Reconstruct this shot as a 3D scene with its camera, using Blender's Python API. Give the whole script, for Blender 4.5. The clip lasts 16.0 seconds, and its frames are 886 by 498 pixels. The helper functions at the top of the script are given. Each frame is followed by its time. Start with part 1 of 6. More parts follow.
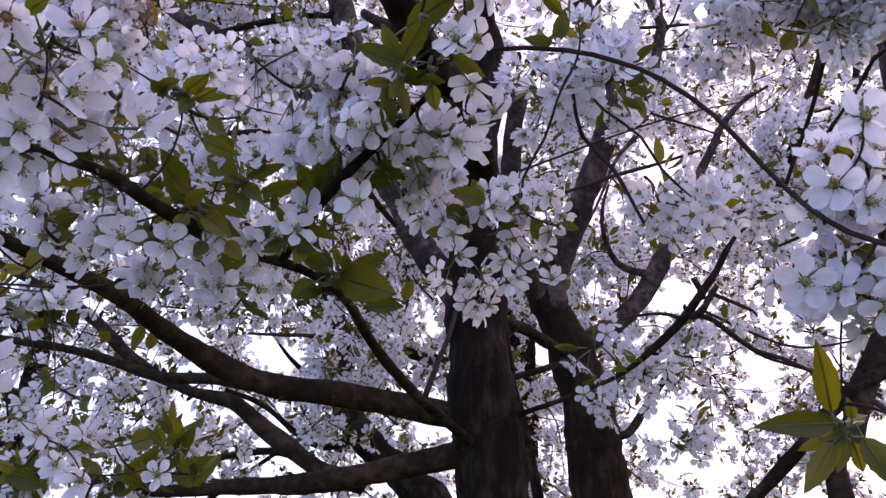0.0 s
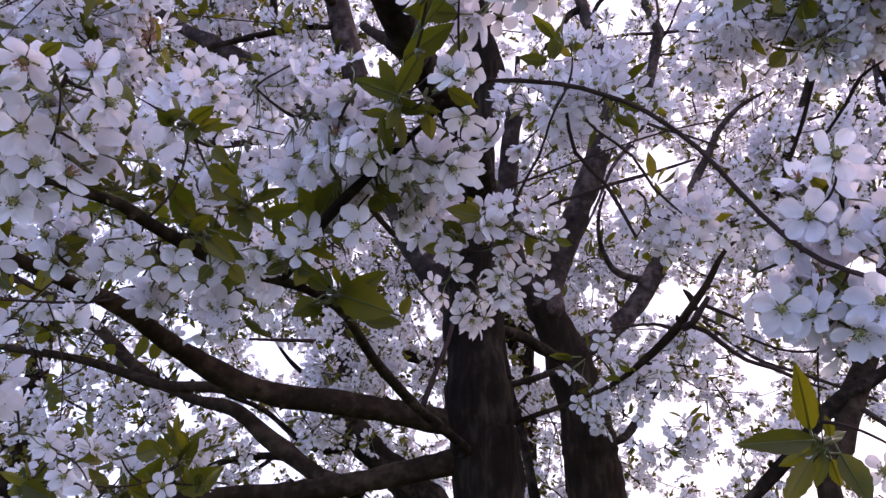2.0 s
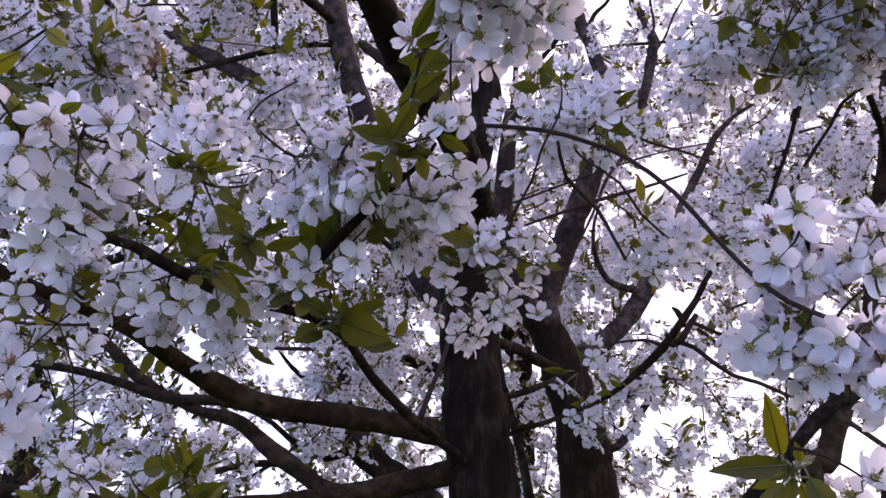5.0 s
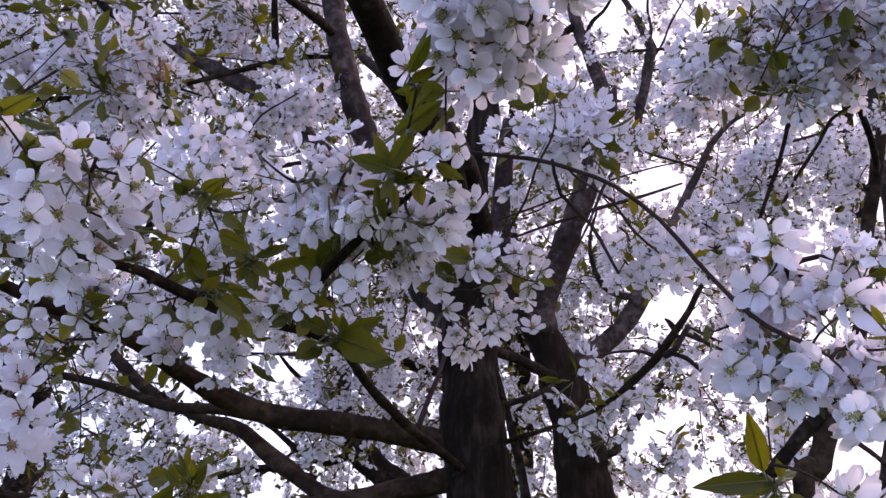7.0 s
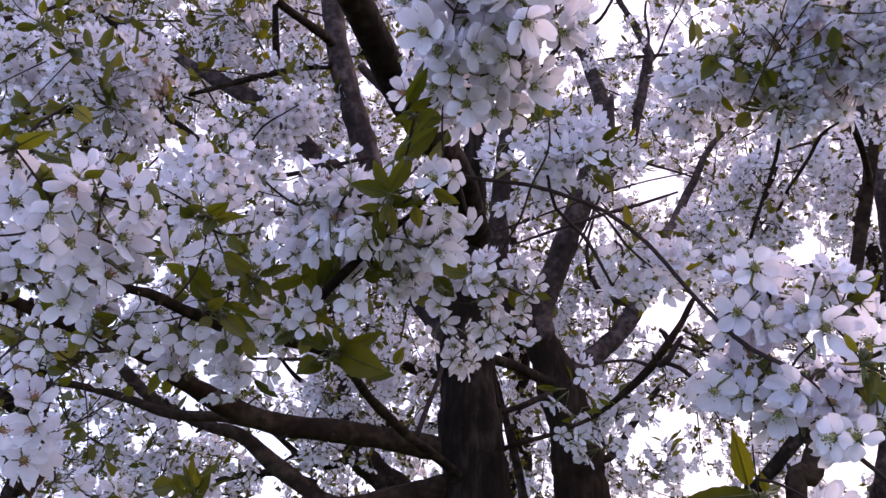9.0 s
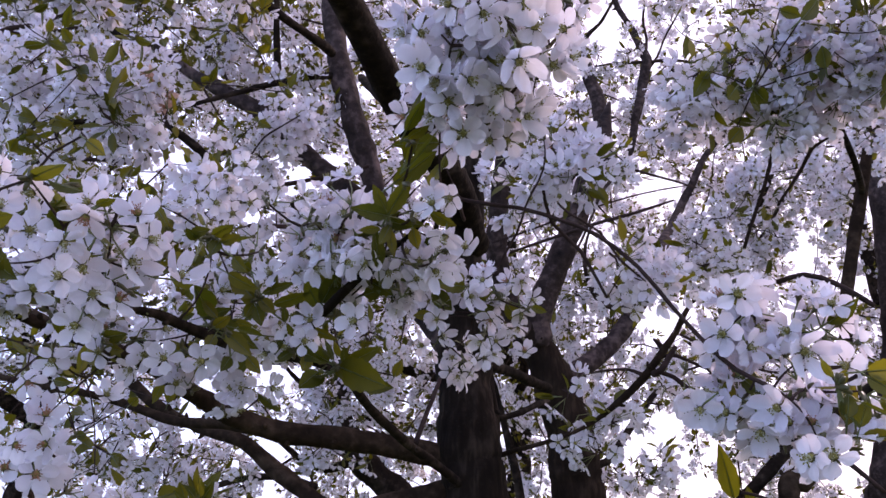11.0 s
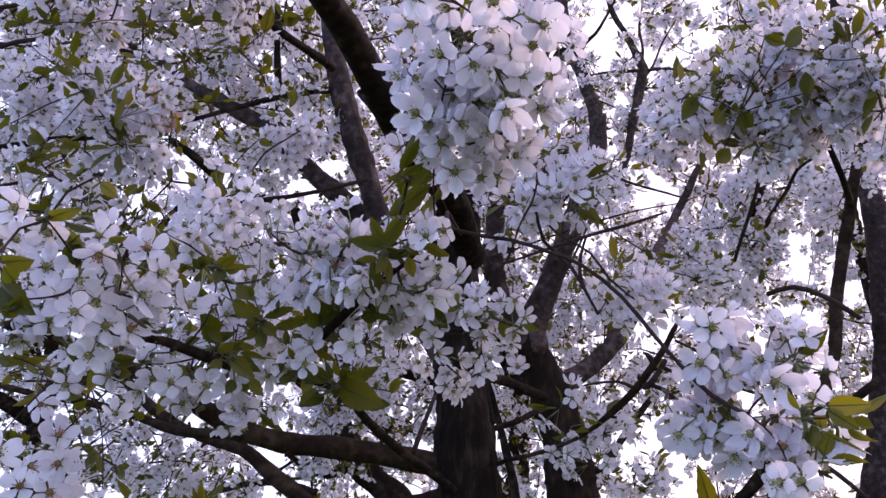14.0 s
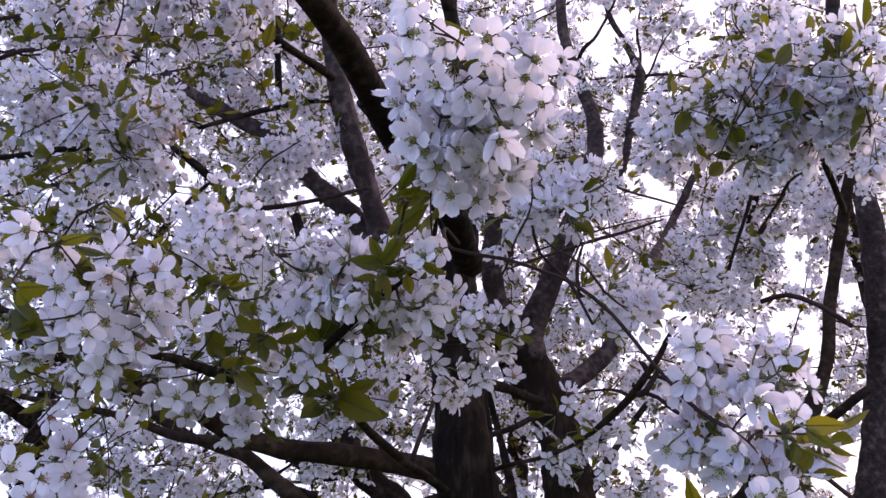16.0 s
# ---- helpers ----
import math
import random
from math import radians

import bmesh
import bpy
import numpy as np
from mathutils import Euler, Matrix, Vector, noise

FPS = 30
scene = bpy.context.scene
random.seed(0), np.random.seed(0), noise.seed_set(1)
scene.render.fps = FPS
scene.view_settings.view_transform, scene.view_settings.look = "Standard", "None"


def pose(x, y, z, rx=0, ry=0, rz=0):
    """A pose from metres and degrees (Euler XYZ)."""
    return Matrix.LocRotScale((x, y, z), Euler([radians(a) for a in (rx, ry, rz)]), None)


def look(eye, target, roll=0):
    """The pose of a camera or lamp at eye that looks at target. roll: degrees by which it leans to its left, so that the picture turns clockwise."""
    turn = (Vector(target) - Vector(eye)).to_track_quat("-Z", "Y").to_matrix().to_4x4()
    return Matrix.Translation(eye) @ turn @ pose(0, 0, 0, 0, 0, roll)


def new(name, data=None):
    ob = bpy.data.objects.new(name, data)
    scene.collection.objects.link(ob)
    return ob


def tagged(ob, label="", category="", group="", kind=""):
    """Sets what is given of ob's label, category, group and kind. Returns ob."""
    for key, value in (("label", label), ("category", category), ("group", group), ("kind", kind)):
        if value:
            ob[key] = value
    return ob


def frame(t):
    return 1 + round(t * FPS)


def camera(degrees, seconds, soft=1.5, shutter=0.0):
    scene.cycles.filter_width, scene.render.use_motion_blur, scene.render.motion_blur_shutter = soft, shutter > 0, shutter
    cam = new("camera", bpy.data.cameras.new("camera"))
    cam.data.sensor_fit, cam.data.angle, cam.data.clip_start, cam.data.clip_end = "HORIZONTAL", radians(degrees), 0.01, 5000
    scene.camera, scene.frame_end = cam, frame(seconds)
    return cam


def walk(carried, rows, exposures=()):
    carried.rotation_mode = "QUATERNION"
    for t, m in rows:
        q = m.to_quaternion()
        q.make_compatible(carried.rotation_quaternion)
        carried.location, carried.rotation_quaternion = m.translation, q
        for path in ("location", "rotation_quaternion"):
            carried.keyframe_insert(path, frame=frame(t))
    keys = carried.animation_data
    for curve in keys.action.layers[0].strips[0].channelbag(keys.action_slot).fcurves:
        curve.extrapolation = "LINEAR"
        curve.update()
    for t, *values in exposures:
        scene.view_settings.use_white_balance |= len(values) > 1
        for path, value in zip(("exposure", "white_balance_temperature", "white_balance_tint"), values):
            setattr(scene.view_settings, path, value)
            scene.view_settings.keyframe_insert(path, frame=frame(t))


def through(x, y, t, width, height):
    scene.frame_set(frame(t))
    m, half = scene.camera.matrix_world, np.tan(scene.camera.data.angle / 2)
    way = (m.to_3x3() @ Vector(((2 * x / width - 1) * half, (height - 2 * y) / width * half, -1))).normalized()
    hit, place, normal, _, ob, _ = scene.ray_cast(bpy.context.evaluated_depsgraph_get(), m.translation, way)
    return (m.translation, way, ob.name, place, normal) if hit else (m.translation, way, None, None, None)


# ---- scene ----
# A phone drawn slowly back and up in front of a cherry tree in full bloom.
cam = camera(62.0, 16.0, 1.5)
METRES, EYE, TILT, LEAN, TURN = 0.165, 1.6, 20.0, 0.0, 0.0
ROWS = [
    (0.0, 0.0000, 0.0000, 0.0000, -0.000, 0.000, -0.000),
    (0.5, 0.0047, -0.0296, 0.0243, -0.007, -0.000, 0.020),
    (1.0, 0.0085, -0.0593, 0.0483, -0.013, -0.007, 0.020),
    (1.5, 0.0134, -0.0883, 0.0706, -0.020, -0.007, 0.040),
    (2.0, 0.0173, -0.1174, 0.0941, -0.033, -0.007, 0.050),
    (2.5, 0.0218, -0.1473, 0.1178, -0.046, -0.013, 0.060),
    (3.0, 0.0264, -0.1761, 0.1419, -0.052, -0.013, 0.070),
    (3.5, 0.0310, -0.2059, 0.1658, -0.059, -0.013, 0.080),
    (4.0, 0.0353, -0.2361, 0.1904, -0.052, -0.013, 0.080),
    (6.5, 0.0590, -0.3896, 0.3175, -0.059, 0.026, 0.070),
    (7.0, 0.0636, -0.4194, 0.3416, -0.059, 0.026, 0.070),
    (7.5, 0.0674, -0.4481, 0.3660, -0.052, 0.026, 0.080),
    (8.0, 0.0713, -0.4776, 0.3911, -0.052, 0.020, 0.080),
    (8.5, 0.0752, -0.5071, 0.4143, -0.059, 0.020, 0.080),
    (9.0, 0.0780, -0.5364, 0.4385, -0.066, 0.020, 0.080),
    (11.5, 0.0943, -0.6834, 0.5619, -0.072, -0.033, 0.060),
    (12.0, 0.0989, -0.7119, 0.5859, -0.085, -0.039, 0.060),
    (12.5, 0.1055, -0.7407, 0.6100, -0.092, -0.046, 0.060),
    (13.0, 0.1100, -0.7685, 0.6325, -0.079, -0.052, 0.050),
    (13.5, 0.1149, -0.7974, 0.6567, -0.085, -0.052, 0.050),
    (14.0, 0.1190, -0.8263, 0.6802, -0.085, -0.059, 0.060),
    (14.5, 0.1217, -0.8552, 0.7032, -0.085, -0.066, 0.060),
    (15.0, 0.1263, -0.8856, 0.7288, -0.085, -0.072, 0.060),
    (15.5, 0.1300, -0.9149, 0.7511, -0.085, -0.079, 0.070),
    (16.0, 0.1332, -0.9426, 0.7741, -0.098, -0.079, 0.070),
]
walk(cam, [(t, pose(0, 0, EYE, TILT, LEAN, TURN) @ pose(METRES * x, METRES * y, METRES * z, 90 + pitch, roll, yaw)) for t, x, y, z, yaw, pitch, roll in ROWS], [(0.0, 0.36, 7140, 37), (16.0, 0.28, 7140, 37)])

# ---- light ----
world = bpy.data.worlds.new("sky")
scene.world = world
world.use_nodes = True
wn, wl = world.node_tree.nodes, world.node_tree.links
sky = wn.new("ShaderNodeTexSky")
sky.sky_type, sky.sun_disc = "NISHITA", False
SUN_UP, SUN_TURN = radians(36), radians(52)
sky.sun_elevation, sky.sun_rotation = SUN_UP, SUN_TURN
sky.air_density, sky.dust_density, sky.ozone_density = 1.0, 1.2, 1.4
cloud = wn.new("ShaderNodeTexNoise")
cloud.inputs["Scale"].default_value = 1.6
cloud.inputs["Detail"].default_value = 5
veil = wn.new("ShaderNodeMapRange")
veil.inputs["From Min"].default_value, veil.inputs["From Max"].default_value = 0.3, 0.6
veil.inputs["To Min"].default_value, veil.inputs["To Max"].default_value = 0.5, 0.85
thin = wn.new("ShaderNodeMix")
thin.data_type = "RGBA"
around = wn.new("ShaderNodeTexCoord")
wl.new(around.outputs["Generated"], cloud.inputs["Vector"])
wl.new(cloud.outputs["Fac"], veil.inputs["Value"])
glow = wn.new("ShaderNodeVectorMath")
glow.operation = "DOT_PRODUCT"
glow.inputs[1].default_value = (math.sin(SUN_TURN) * math.cos(SUN_UP), math.cos(SUN_TURN) * math.cos(SUN_UP), math.sin(SUN_UP))
haze = wn.new("ShaderNodeMapRange")
haze.inputs["From Min"].default_value, haze.inputs["From Max"].default_value = -0.5, 0.8
tint = wn.new("ShaderNodeMix")
tint.data_type = "RGBA"
tint.inputs["A"].default_value, tint.inputs["B"].default_value = (6.6, 12.2, 22.6, 1), (10.2, 10.9, 13.0, 1)
wl.new(around.outputs["Generated"], glow.inputs[0])
wl.new(glow.outputs["Value"], haze.inputs["Value"])
wl.new(haze.outputs["Result"], tint.inputs["Factor"])
wl.new(tint.outputs["Result"], thin.inputs["B"])
wl.new(veil.outputs["Result"], thin.inputs["Factor"])
wl.new(sky.outputs["Color"], thin.inputs["A"])
wl.new(thin.outputs["Result"], wn["Background"].inputs["Color"])
wn["Background"].inputs["Strength"].default_value = 0.12

sun = new("sun", bpy.data.lights.new("sun", "SUN"))
sun.data.energy, sun.data.angle, sun.data.color = 2.4, radians(12), (1.0, 0.93, 0.90)
sun.matrix_world = look((math.sin(SUN_TURN) * math.cos(SUN_UP) * 20, math.cos(SUN_TURN) * math.cos(SUN_UP) * 20, math.sin(SUN_UP) * 20), (0, 0, 0))


# ---- materials ----
def material(name):
    m = bpy.data.materials.new(name)
    m.use_nodes = True
    n, l = m.node_tree.nodes, m.node_tree.links
    return m, n, l, n["Principled BSDF"]


def ramp(n, l, source, stops):
    r = n.new("ShaderNodeValToRGB")
    while len(r.color_ramp.elements) < len(stops):
        r.color_ramp.elements.new(0.5)
    for e, (p, c) in zip(r.color_ramp.elements, stops):
        e.position, e.color = p, (*c, 1)
    l.new(source, r.inputs["Fac"])
    return r.outputs["Color"]


def noise_tex(n, l, scale, detail=4.0, stretch=None):
    t = n.new("ShaderNodeTexNoise")
    t.inputs["Scale"].default_value, t.inputs["Detail"].default_value = scale, detail
    c = n.new("ShaderNodeTexCoord")
    if stretch:
        mp = n.new("ShaderNodeMapping")
        mp.inputs["Scale"].default_value = stretch
        l.new(c.outputs["Object"], mp.inputs["Vector"])
        l.new(mp.outputs["Vector"], t.inputs["Vector"])
    else:
        l.new(c.outputs["Object"], t.inputs["Vector"])
    return t.outputs["Fac"]


def thin_sheet(name, tones, through, share, rough, scale, spread):
    """A petal or leaf: lit from the front by its own tone, from behind by what shines through it."""
    m, n, l, p = material(name)
    info = n.new("ShaderNodeObjectInfo")
    geo = n.new("ShaderNodeNewGeometry")
    fine = noise_tex(n, l, scale)
    add = n.new("ShaderNodeMath")
    add.operation = "ADD"
    l.new(geo.outputs["Random Per Island"], add.inputs[0])
    l.new(info.outputs["Random"], add.inputs[1])
    frac = n.new("ShaderNodeMath")
    frac.operation = "FRACT"
    l.new(add.outputs[0], frac.inputs[0])
    mix = n.new("ShaderNodeMix")
    mix.inputs["Factor"].default_value = spread
    l.new(fine, mix.inputs["A"])
    l.new(frac.outputs[0], mix.inputs["B"])
    tone = ramp(n, l, mix.outputs["Result"], tones)
    l.new(tone, p.inputs["Base Color"])
    p.inputs["Roughness"].default_value = rough
    p.inputs["Specular IOR Level"].default_value = 0.3
    bump = n.new("ShaderNodeBump")
    bump.inputs["Strength"].default_value, bump.inputs["Distance"].default_value = 0.35, 0.001
    l.new(fine, bump.inputs["Height"])
    l.new(bump.outputs["Normal"], p.inputs["Normal"])
    tr = n.new("ShaderNodeBsdfTranslucent")
    tint = n.new("ShaderNodeMix")
    tint.data_type, tint.blend_type = "RGBA", "MULTIPLY"
    tint.inputs["Factor"].default_value = 1.0
    tint.inputs["B"].default_value = (*through, 1)
    l.new(tone, tint.inputs["A"])
    l.new(tint.outputs["Result"], tr.inputs["Color"])
    sh = n.new("ShaderNodeMixShader")
    sh.inputs["Fac"].default_value = share
    l.new(p.outputs["BSDF"], sh.inputs[1])
    l.new(tr.outputs["BSDF"], sh.inputs[2])
    l.new(sh.outputs["Shader"], n["Material Output"].inputs["Surface"])
    return m


def plain(name, tones, rough, scale):
    m, n, l, p = material(name)
    l.new(ramp(n, l, noise_tex(n, l, scale), tones), p.inputs["Base Color"])
    p.inputs["Roughness"].default_value = rough
    return m


def bark_material(name, tones, rough=0.9, gloss=0.05, run=(1.0, 1.0, 1.0)):
    m, n, l, p = material(name)
    coarse = noise_tex(n, l, 14, 6)
    rings = noise_tex(n, l, 70, 6, run)
    lichen = noise_tex(n, l, 140, 6)
    mix = n.new("ShaderNodeMix")
    mix.inputs["Factor"].default_value = 0.5
    l.new(coarse, mix.inputs["A"])
    l.new(rings, mix.inputs["B"])
    tone = ramp(n, l, mix.outputs["Result"], tones)
    pale = n.new("ShaderNodeMix")
    pale.data_type = "RGBA"
    pale.inputs["B"].default_value = (0.10, 0.09, 0.07, 1)
    spots = n.new("ShaderNodeMapRange")
    spots.inputs["From Min"].default_value, spots.inputs["From Max"].default_value = 0.58, 0.75
    spots.inputs["To Max"].default_value = 0.08
    l.new(lichen, spots.inputs["Value"])
    l.new(spots.outputs["Result"], pale.inputs["Factor"])
    l.new(tone, pale.inputs["A"])
    l.new(pale.outputs["Result"], p.inputs["Base Color"])
    p.inputs["Roughness"].default_value = rough
    p.inputs["Specular IOR Level"].default_value = gloss
    bump = n.new("ShaderNodeBump")
    bump.inputs["Strength"].default_value, bump.inputs["Distance"].default_value = 1.0, 0.008
    l.new(mix.outputs["Result"], bump.inputs["Height"])
    l.new(bump.outputs["Normal"], p.inputs["Normal"])
    return m


PETAL = thin_sheet("petal", [(0.2, (0.72, 0.675, 0.71)), (0.55, (0.83, 0.80, 0.83)), (0.9, (0.91, 0.895, 0.92))], (1.0, 0.96, 1.0), 0.5, 0.6, 160, 0.6)
LEAF = thin_sheet("leaf", [(0.15, (0.050, 0.052, 0.008)), (0.5, (0.088, 0.084, 0.012)), (0.85, (0.15, 0.120, 0.02))], (1.75, 1.8, 0.45), 0.5, 0.42, 90, 0.7)
STALK = plain("green_stalk", [(0.3, (0.07, 0.10, 0.02)), (0.7, (0.15, 0.15, 0.045))], 0.5, 60)
CALYX = plain("calyx", [(0.3, (0.045, 0.045, 0.010)), (0.7, (0.12, 0.09, 0.03))], 0.5, 300)
STAMEN = plain("stamen", [(0.3, (0.50, 0.50, 0.34)), (0.7, (0.68, 0.66, 0.50))], 0.5, 200)
ANTHER = plain("anther", [(0.3, (0.15, 0.125, 0.02)), (0.7, (0.34, 0.29, 0.06))], 0.6, 400)
AGED = plain("faded_stamen", [(0.3, (0.30, 0.10, 0.05)), (0.7, (0.48, 0.22, 0.12))], 0.6, 300)
# dark tones set below real bark: shade is put into the colour
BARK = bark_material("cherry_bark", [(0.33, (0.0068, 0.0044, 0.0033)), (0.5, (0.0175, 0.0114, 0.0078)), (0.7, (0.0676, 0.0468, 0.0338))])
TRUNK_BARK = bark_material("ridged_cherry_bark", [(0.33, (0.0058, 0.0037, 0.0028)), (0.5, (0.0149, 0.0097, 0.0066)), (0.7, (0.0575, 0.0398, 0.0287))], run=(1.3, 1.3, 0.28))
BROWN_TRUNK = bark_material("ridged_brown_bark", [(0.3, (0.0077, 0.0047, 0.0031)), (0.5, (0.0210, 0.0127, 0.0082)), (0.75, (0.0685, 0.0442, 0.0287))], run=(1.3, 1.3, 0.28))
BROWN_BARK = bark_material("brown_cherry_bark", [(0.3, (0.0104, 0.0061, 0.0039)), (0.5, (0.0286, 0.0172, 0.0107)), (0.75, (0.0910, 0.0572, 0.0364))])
# grey bark, its paler tone also standing in for sunlight on open limbs
GREY_BARK = bark_material("grey_cherry_bark", [(0.33, (0.0143, 0.0089, 0.0073)), (0.5, (0.0412, 0.0262, 0.0222)), (0.7, (0.1586, 0.1047, 0.0920))], 0.8, 0.1)
TWIG = bark_material("twig_bark", [(0.3, (0.026, 0.015, 0.013)), (0.6, (0.055, 0.034, 0.029)), (0.8, (0.10, 0.075, 0.063))])
WITHERED = thin_sheet("withered_petal", [(0.2, (0.34, 0.19, 0.13)), (0.55, (0.50, 0.33, 0.26)), (0.9, (0.66, 0.54, 0.50))], (1.0, 0.9, 0.85), 0.4, 0.7, 160, 0.6)
GRASS = plain("grass", [(0.3, (0.04, 0.07, 0.018)), (0.7, (0.09, 0.12, 0.035))], 0.9, 3)


# ---- mesh tools ----
class Geo:
    """Gathers vertices and faces, with a material for each face."""

    def __init__(self):
        self.v, self.f, self.m = [], [], []

    def add(self, verts, faces, mat):
        k = len(self.v)
        self.v += [tuple(p) for p in verts]
        self.f += [tuple(i + k for i in q) for q in faces]
        self.m += [mat] * len(faces)

    def merge(self, other, mat4):
        k = len(self.v)
        self.v += [tuple(mat4 @ Vector(p)) for p in other.v]
        self.f += [tuple(i + k for i in q) for q in other.f]
        self.m += other.m

    def mesh(self, name, mats):
        me = bpy.data.meshes.new(name)
        me.from_pydata(self.v, [], self.f)
        for m in mats:
            me.materials.append(m)
        me.polygons.foreach_set("material_index", self.m)
        me.polygons.foreach_set("use_smooth", [True] * len(self.f))
        me.update()
        return me


PLANT = [PETAL, STAMEN, ANTHER, CALYX, LEAF, STALK, TWIG, AGED]
FADED = [WITHERED, AGED, AGED, CALYX, LEAF, STALK, TWIG, AGED]
rng = random.Random(7)


def frame_of(direction, spin=0.0):
    """A turn that takes +z to the direction."""
    return Vector(direction).to_track_quat("Z", "Y").to_matrix().to_4x4() @ Matrix.Rotation(spin, 4, "Z")


def any_way(r):
    while True:
        v = Vector((r.uniform(-1, 1), r.uniform(-1, 1), r.uniform(-1, 1)))
        if 0.1 < v.length < 1:
            return v.normalized()


def tube(geo, pts, radii, sides, mat):
    """A tapering tube along points."""
    pts = [Vector(p) for p in pts]
    verts, faces = [], []
    side = Vector((0.3, 0.9, 0.2))
    for i, p in enumerate(pts):
        way = (pts[min(i + 1, len(pts) - 1)] - pts[max(i - 1, 0)]).normalized()
        a = (side - way * side.dot(way)).normalized()
        side = a
        b = way.cross(a)
        for k in range(sides):
            t = 2 * math.pi * k / sides
            verts.append(p + (a * math.cos(t) + b * math.sin(t)) * radii[i])
    for i in range(len(pts) - 1):
        for k in range(sides):
            j = (k + 1) % sides
            faces.append((i * sides + k, i * sides + j, (i + 1) * sides + j, (i + 1) * sides + k))
    faces.append(tuple(reversed(range(sides))))
    faces.append(tuple(range((len(pts) - 1) * sides, len(pts) * sides)))
    geo.add(verts, faces, mat)


def spline(pts, step):
    """Points with radii along a smooth curve through the given ones."""
    p = [Vector(q) for q in pts]
    p = [p[0] * 2 - p[1]] + p + [p[-1] * 2 - p[-2]]
    out = []
    for i in range(1, len(p) - 2):
        n = max(2, int((p[i + 1].xyz - p[i].xyz).length / step))
        for k in range(n):
            t = k / n
            a, b, c, d = p[i - 1], p[i], p[i + 1], p[i + 2]
            out.append(0.5 * (2 * b + (c - a) * t + (2 * a - 5 * b + 4 * c - d) * t * t + (3 * b - a - 3 * c + d) * t ** 3))
    return out + [p[-2]]


def petal(geo, r, rows, cols, size, turn, cup):
    """One rounded, notched petal, narrow at its foot."""
    verts, faces = [], []
    wide = size * (r.uniform(0.30, 0.37) if cols > 3 else r.uniform(0.32, 0.38))
    bend, skew = r.uniform(-0.12, 0.2), r.uniform(-0.12, 0.12)
    for i in range(rows):
        u = (i / (rows - 1)) ** 0.8
        if u < 0.6:
            half = wide * (0.12 + 0.88 * math.sin(math.pi / 2 * (u / 0.6) ** 1.3))
        else:
            half = wide * max(0.42, math.sqrt(max(0, 1 - ((u - 0.6) / 0.43) ** 2.3)))
        for j in range(cols):
            s = 2 * j / (cols - 1) - 1
            x = size * (0.1 + 0.9 * u) - (0.035 * size * (1 - abs(s)) if u > 0.99 else 0) - 0.07 * size * s * s * u ** 3
            y = half * s + skew * size * u * u
            z = size * (cup * u * u + 0.16 * s * s * u + bend * u * s * 0.5 + 0.03 * math.sin(5 * u + 7 * s + turn * 9))
            verts.append((x * math.cos(turn) - y * math.sin(turn), x * math.sin(turn) + y * math.cos(turn), z))
    for i in range(rows - 1):
        for j in range(cols - 1):
            k = i * cols + j
            faces.append((k, k + 1, k + cols + 1, k + cols))
    geo.add(verts, faces, 0)


def octa(geo, c, s, mat):
    x, y, z = c
    geo.add([(x + s, y, z), (x - s, y, z), (x, y + s, z), (x, y - s, z), (x, y, z + s), (x, y, z - s)],
            [(0, 2, 4), (2, 1, 4), (1, 3, 4), (3, 0, 4), (2, 0, 5), (1, 2, 5), (3, 1, 5), (0, 3, 5)], mat)


def flower(r, detail, aged=False):
    """A five-petalled blossom that opens to +z, its stalk joining at the origin."""
    g = Geo()
    size, cup = 0.0151 * r.uniform(0.9, 1.1), r.choice((r.uniform(-0.05, 0.55), r.uniform(0.3, 0.95)))
    rows, cols = ((9, 7), (6, 5), (4, 3))[2 - detail]
    lift = 0.004
    h = Geo()
    for k in range(5):
        petal(h, r, rows, cols, size, k * 2 * math.pi / 5 + r.uniform(-0.12, 0.12), cup + r.uniform(-0.1, 0.12))
    g.merge(h, Matrix.Translation((0, 0, lift)))
    sides = (5, 5, 4)[2 - detail]
    tube(g, [(0, 0, -0.0005), (0, 0, 0.002), (0, 0, lift + 0.0012)], [0.0008, 0.0019, 0.0031], sides, 3)
    if detail == 2:
        for k in range(5):
            t = (k + 0.5) * 2 * math.pi / 5
            c, s = math.cos(t), math.sin(t)
            g.add([(0.0018 * c - 0.0011 * s, 0.0018 * s + 0.0011 * c, 0.003), (0.0018 * c + 0.0011 * s, 0.0018 * s - 0.0011 * c, 0.003), (0.0058 * c, 0.0058 * s, 0.0015)], [(0, 1, 2)], 3)
    octa(g, (0, 0, lift + 0.001), 0.0029, 2)
    for k in range((22, 7, 0)[2 - detail]):
        t, out, up = r.uniform(0, 6.28), r.uniform(0.0006, 0.0046), r.uniform(0.003, 0.0075)
        end = (out * math.cos(t), out * math.sin(t), lift + up)
        foot = (0.0012 * math.cos(t), 0.0012 * math.sin(t), lift + 0.0005)
        if detail == 2:
            tube(g, [foot, end], [0.00022, 0.00018], 3, 7 if aged else 1)
        octa(g, end, 0.00062 if detail == 2 else 0.001, 7 if aged else 2)
    return g


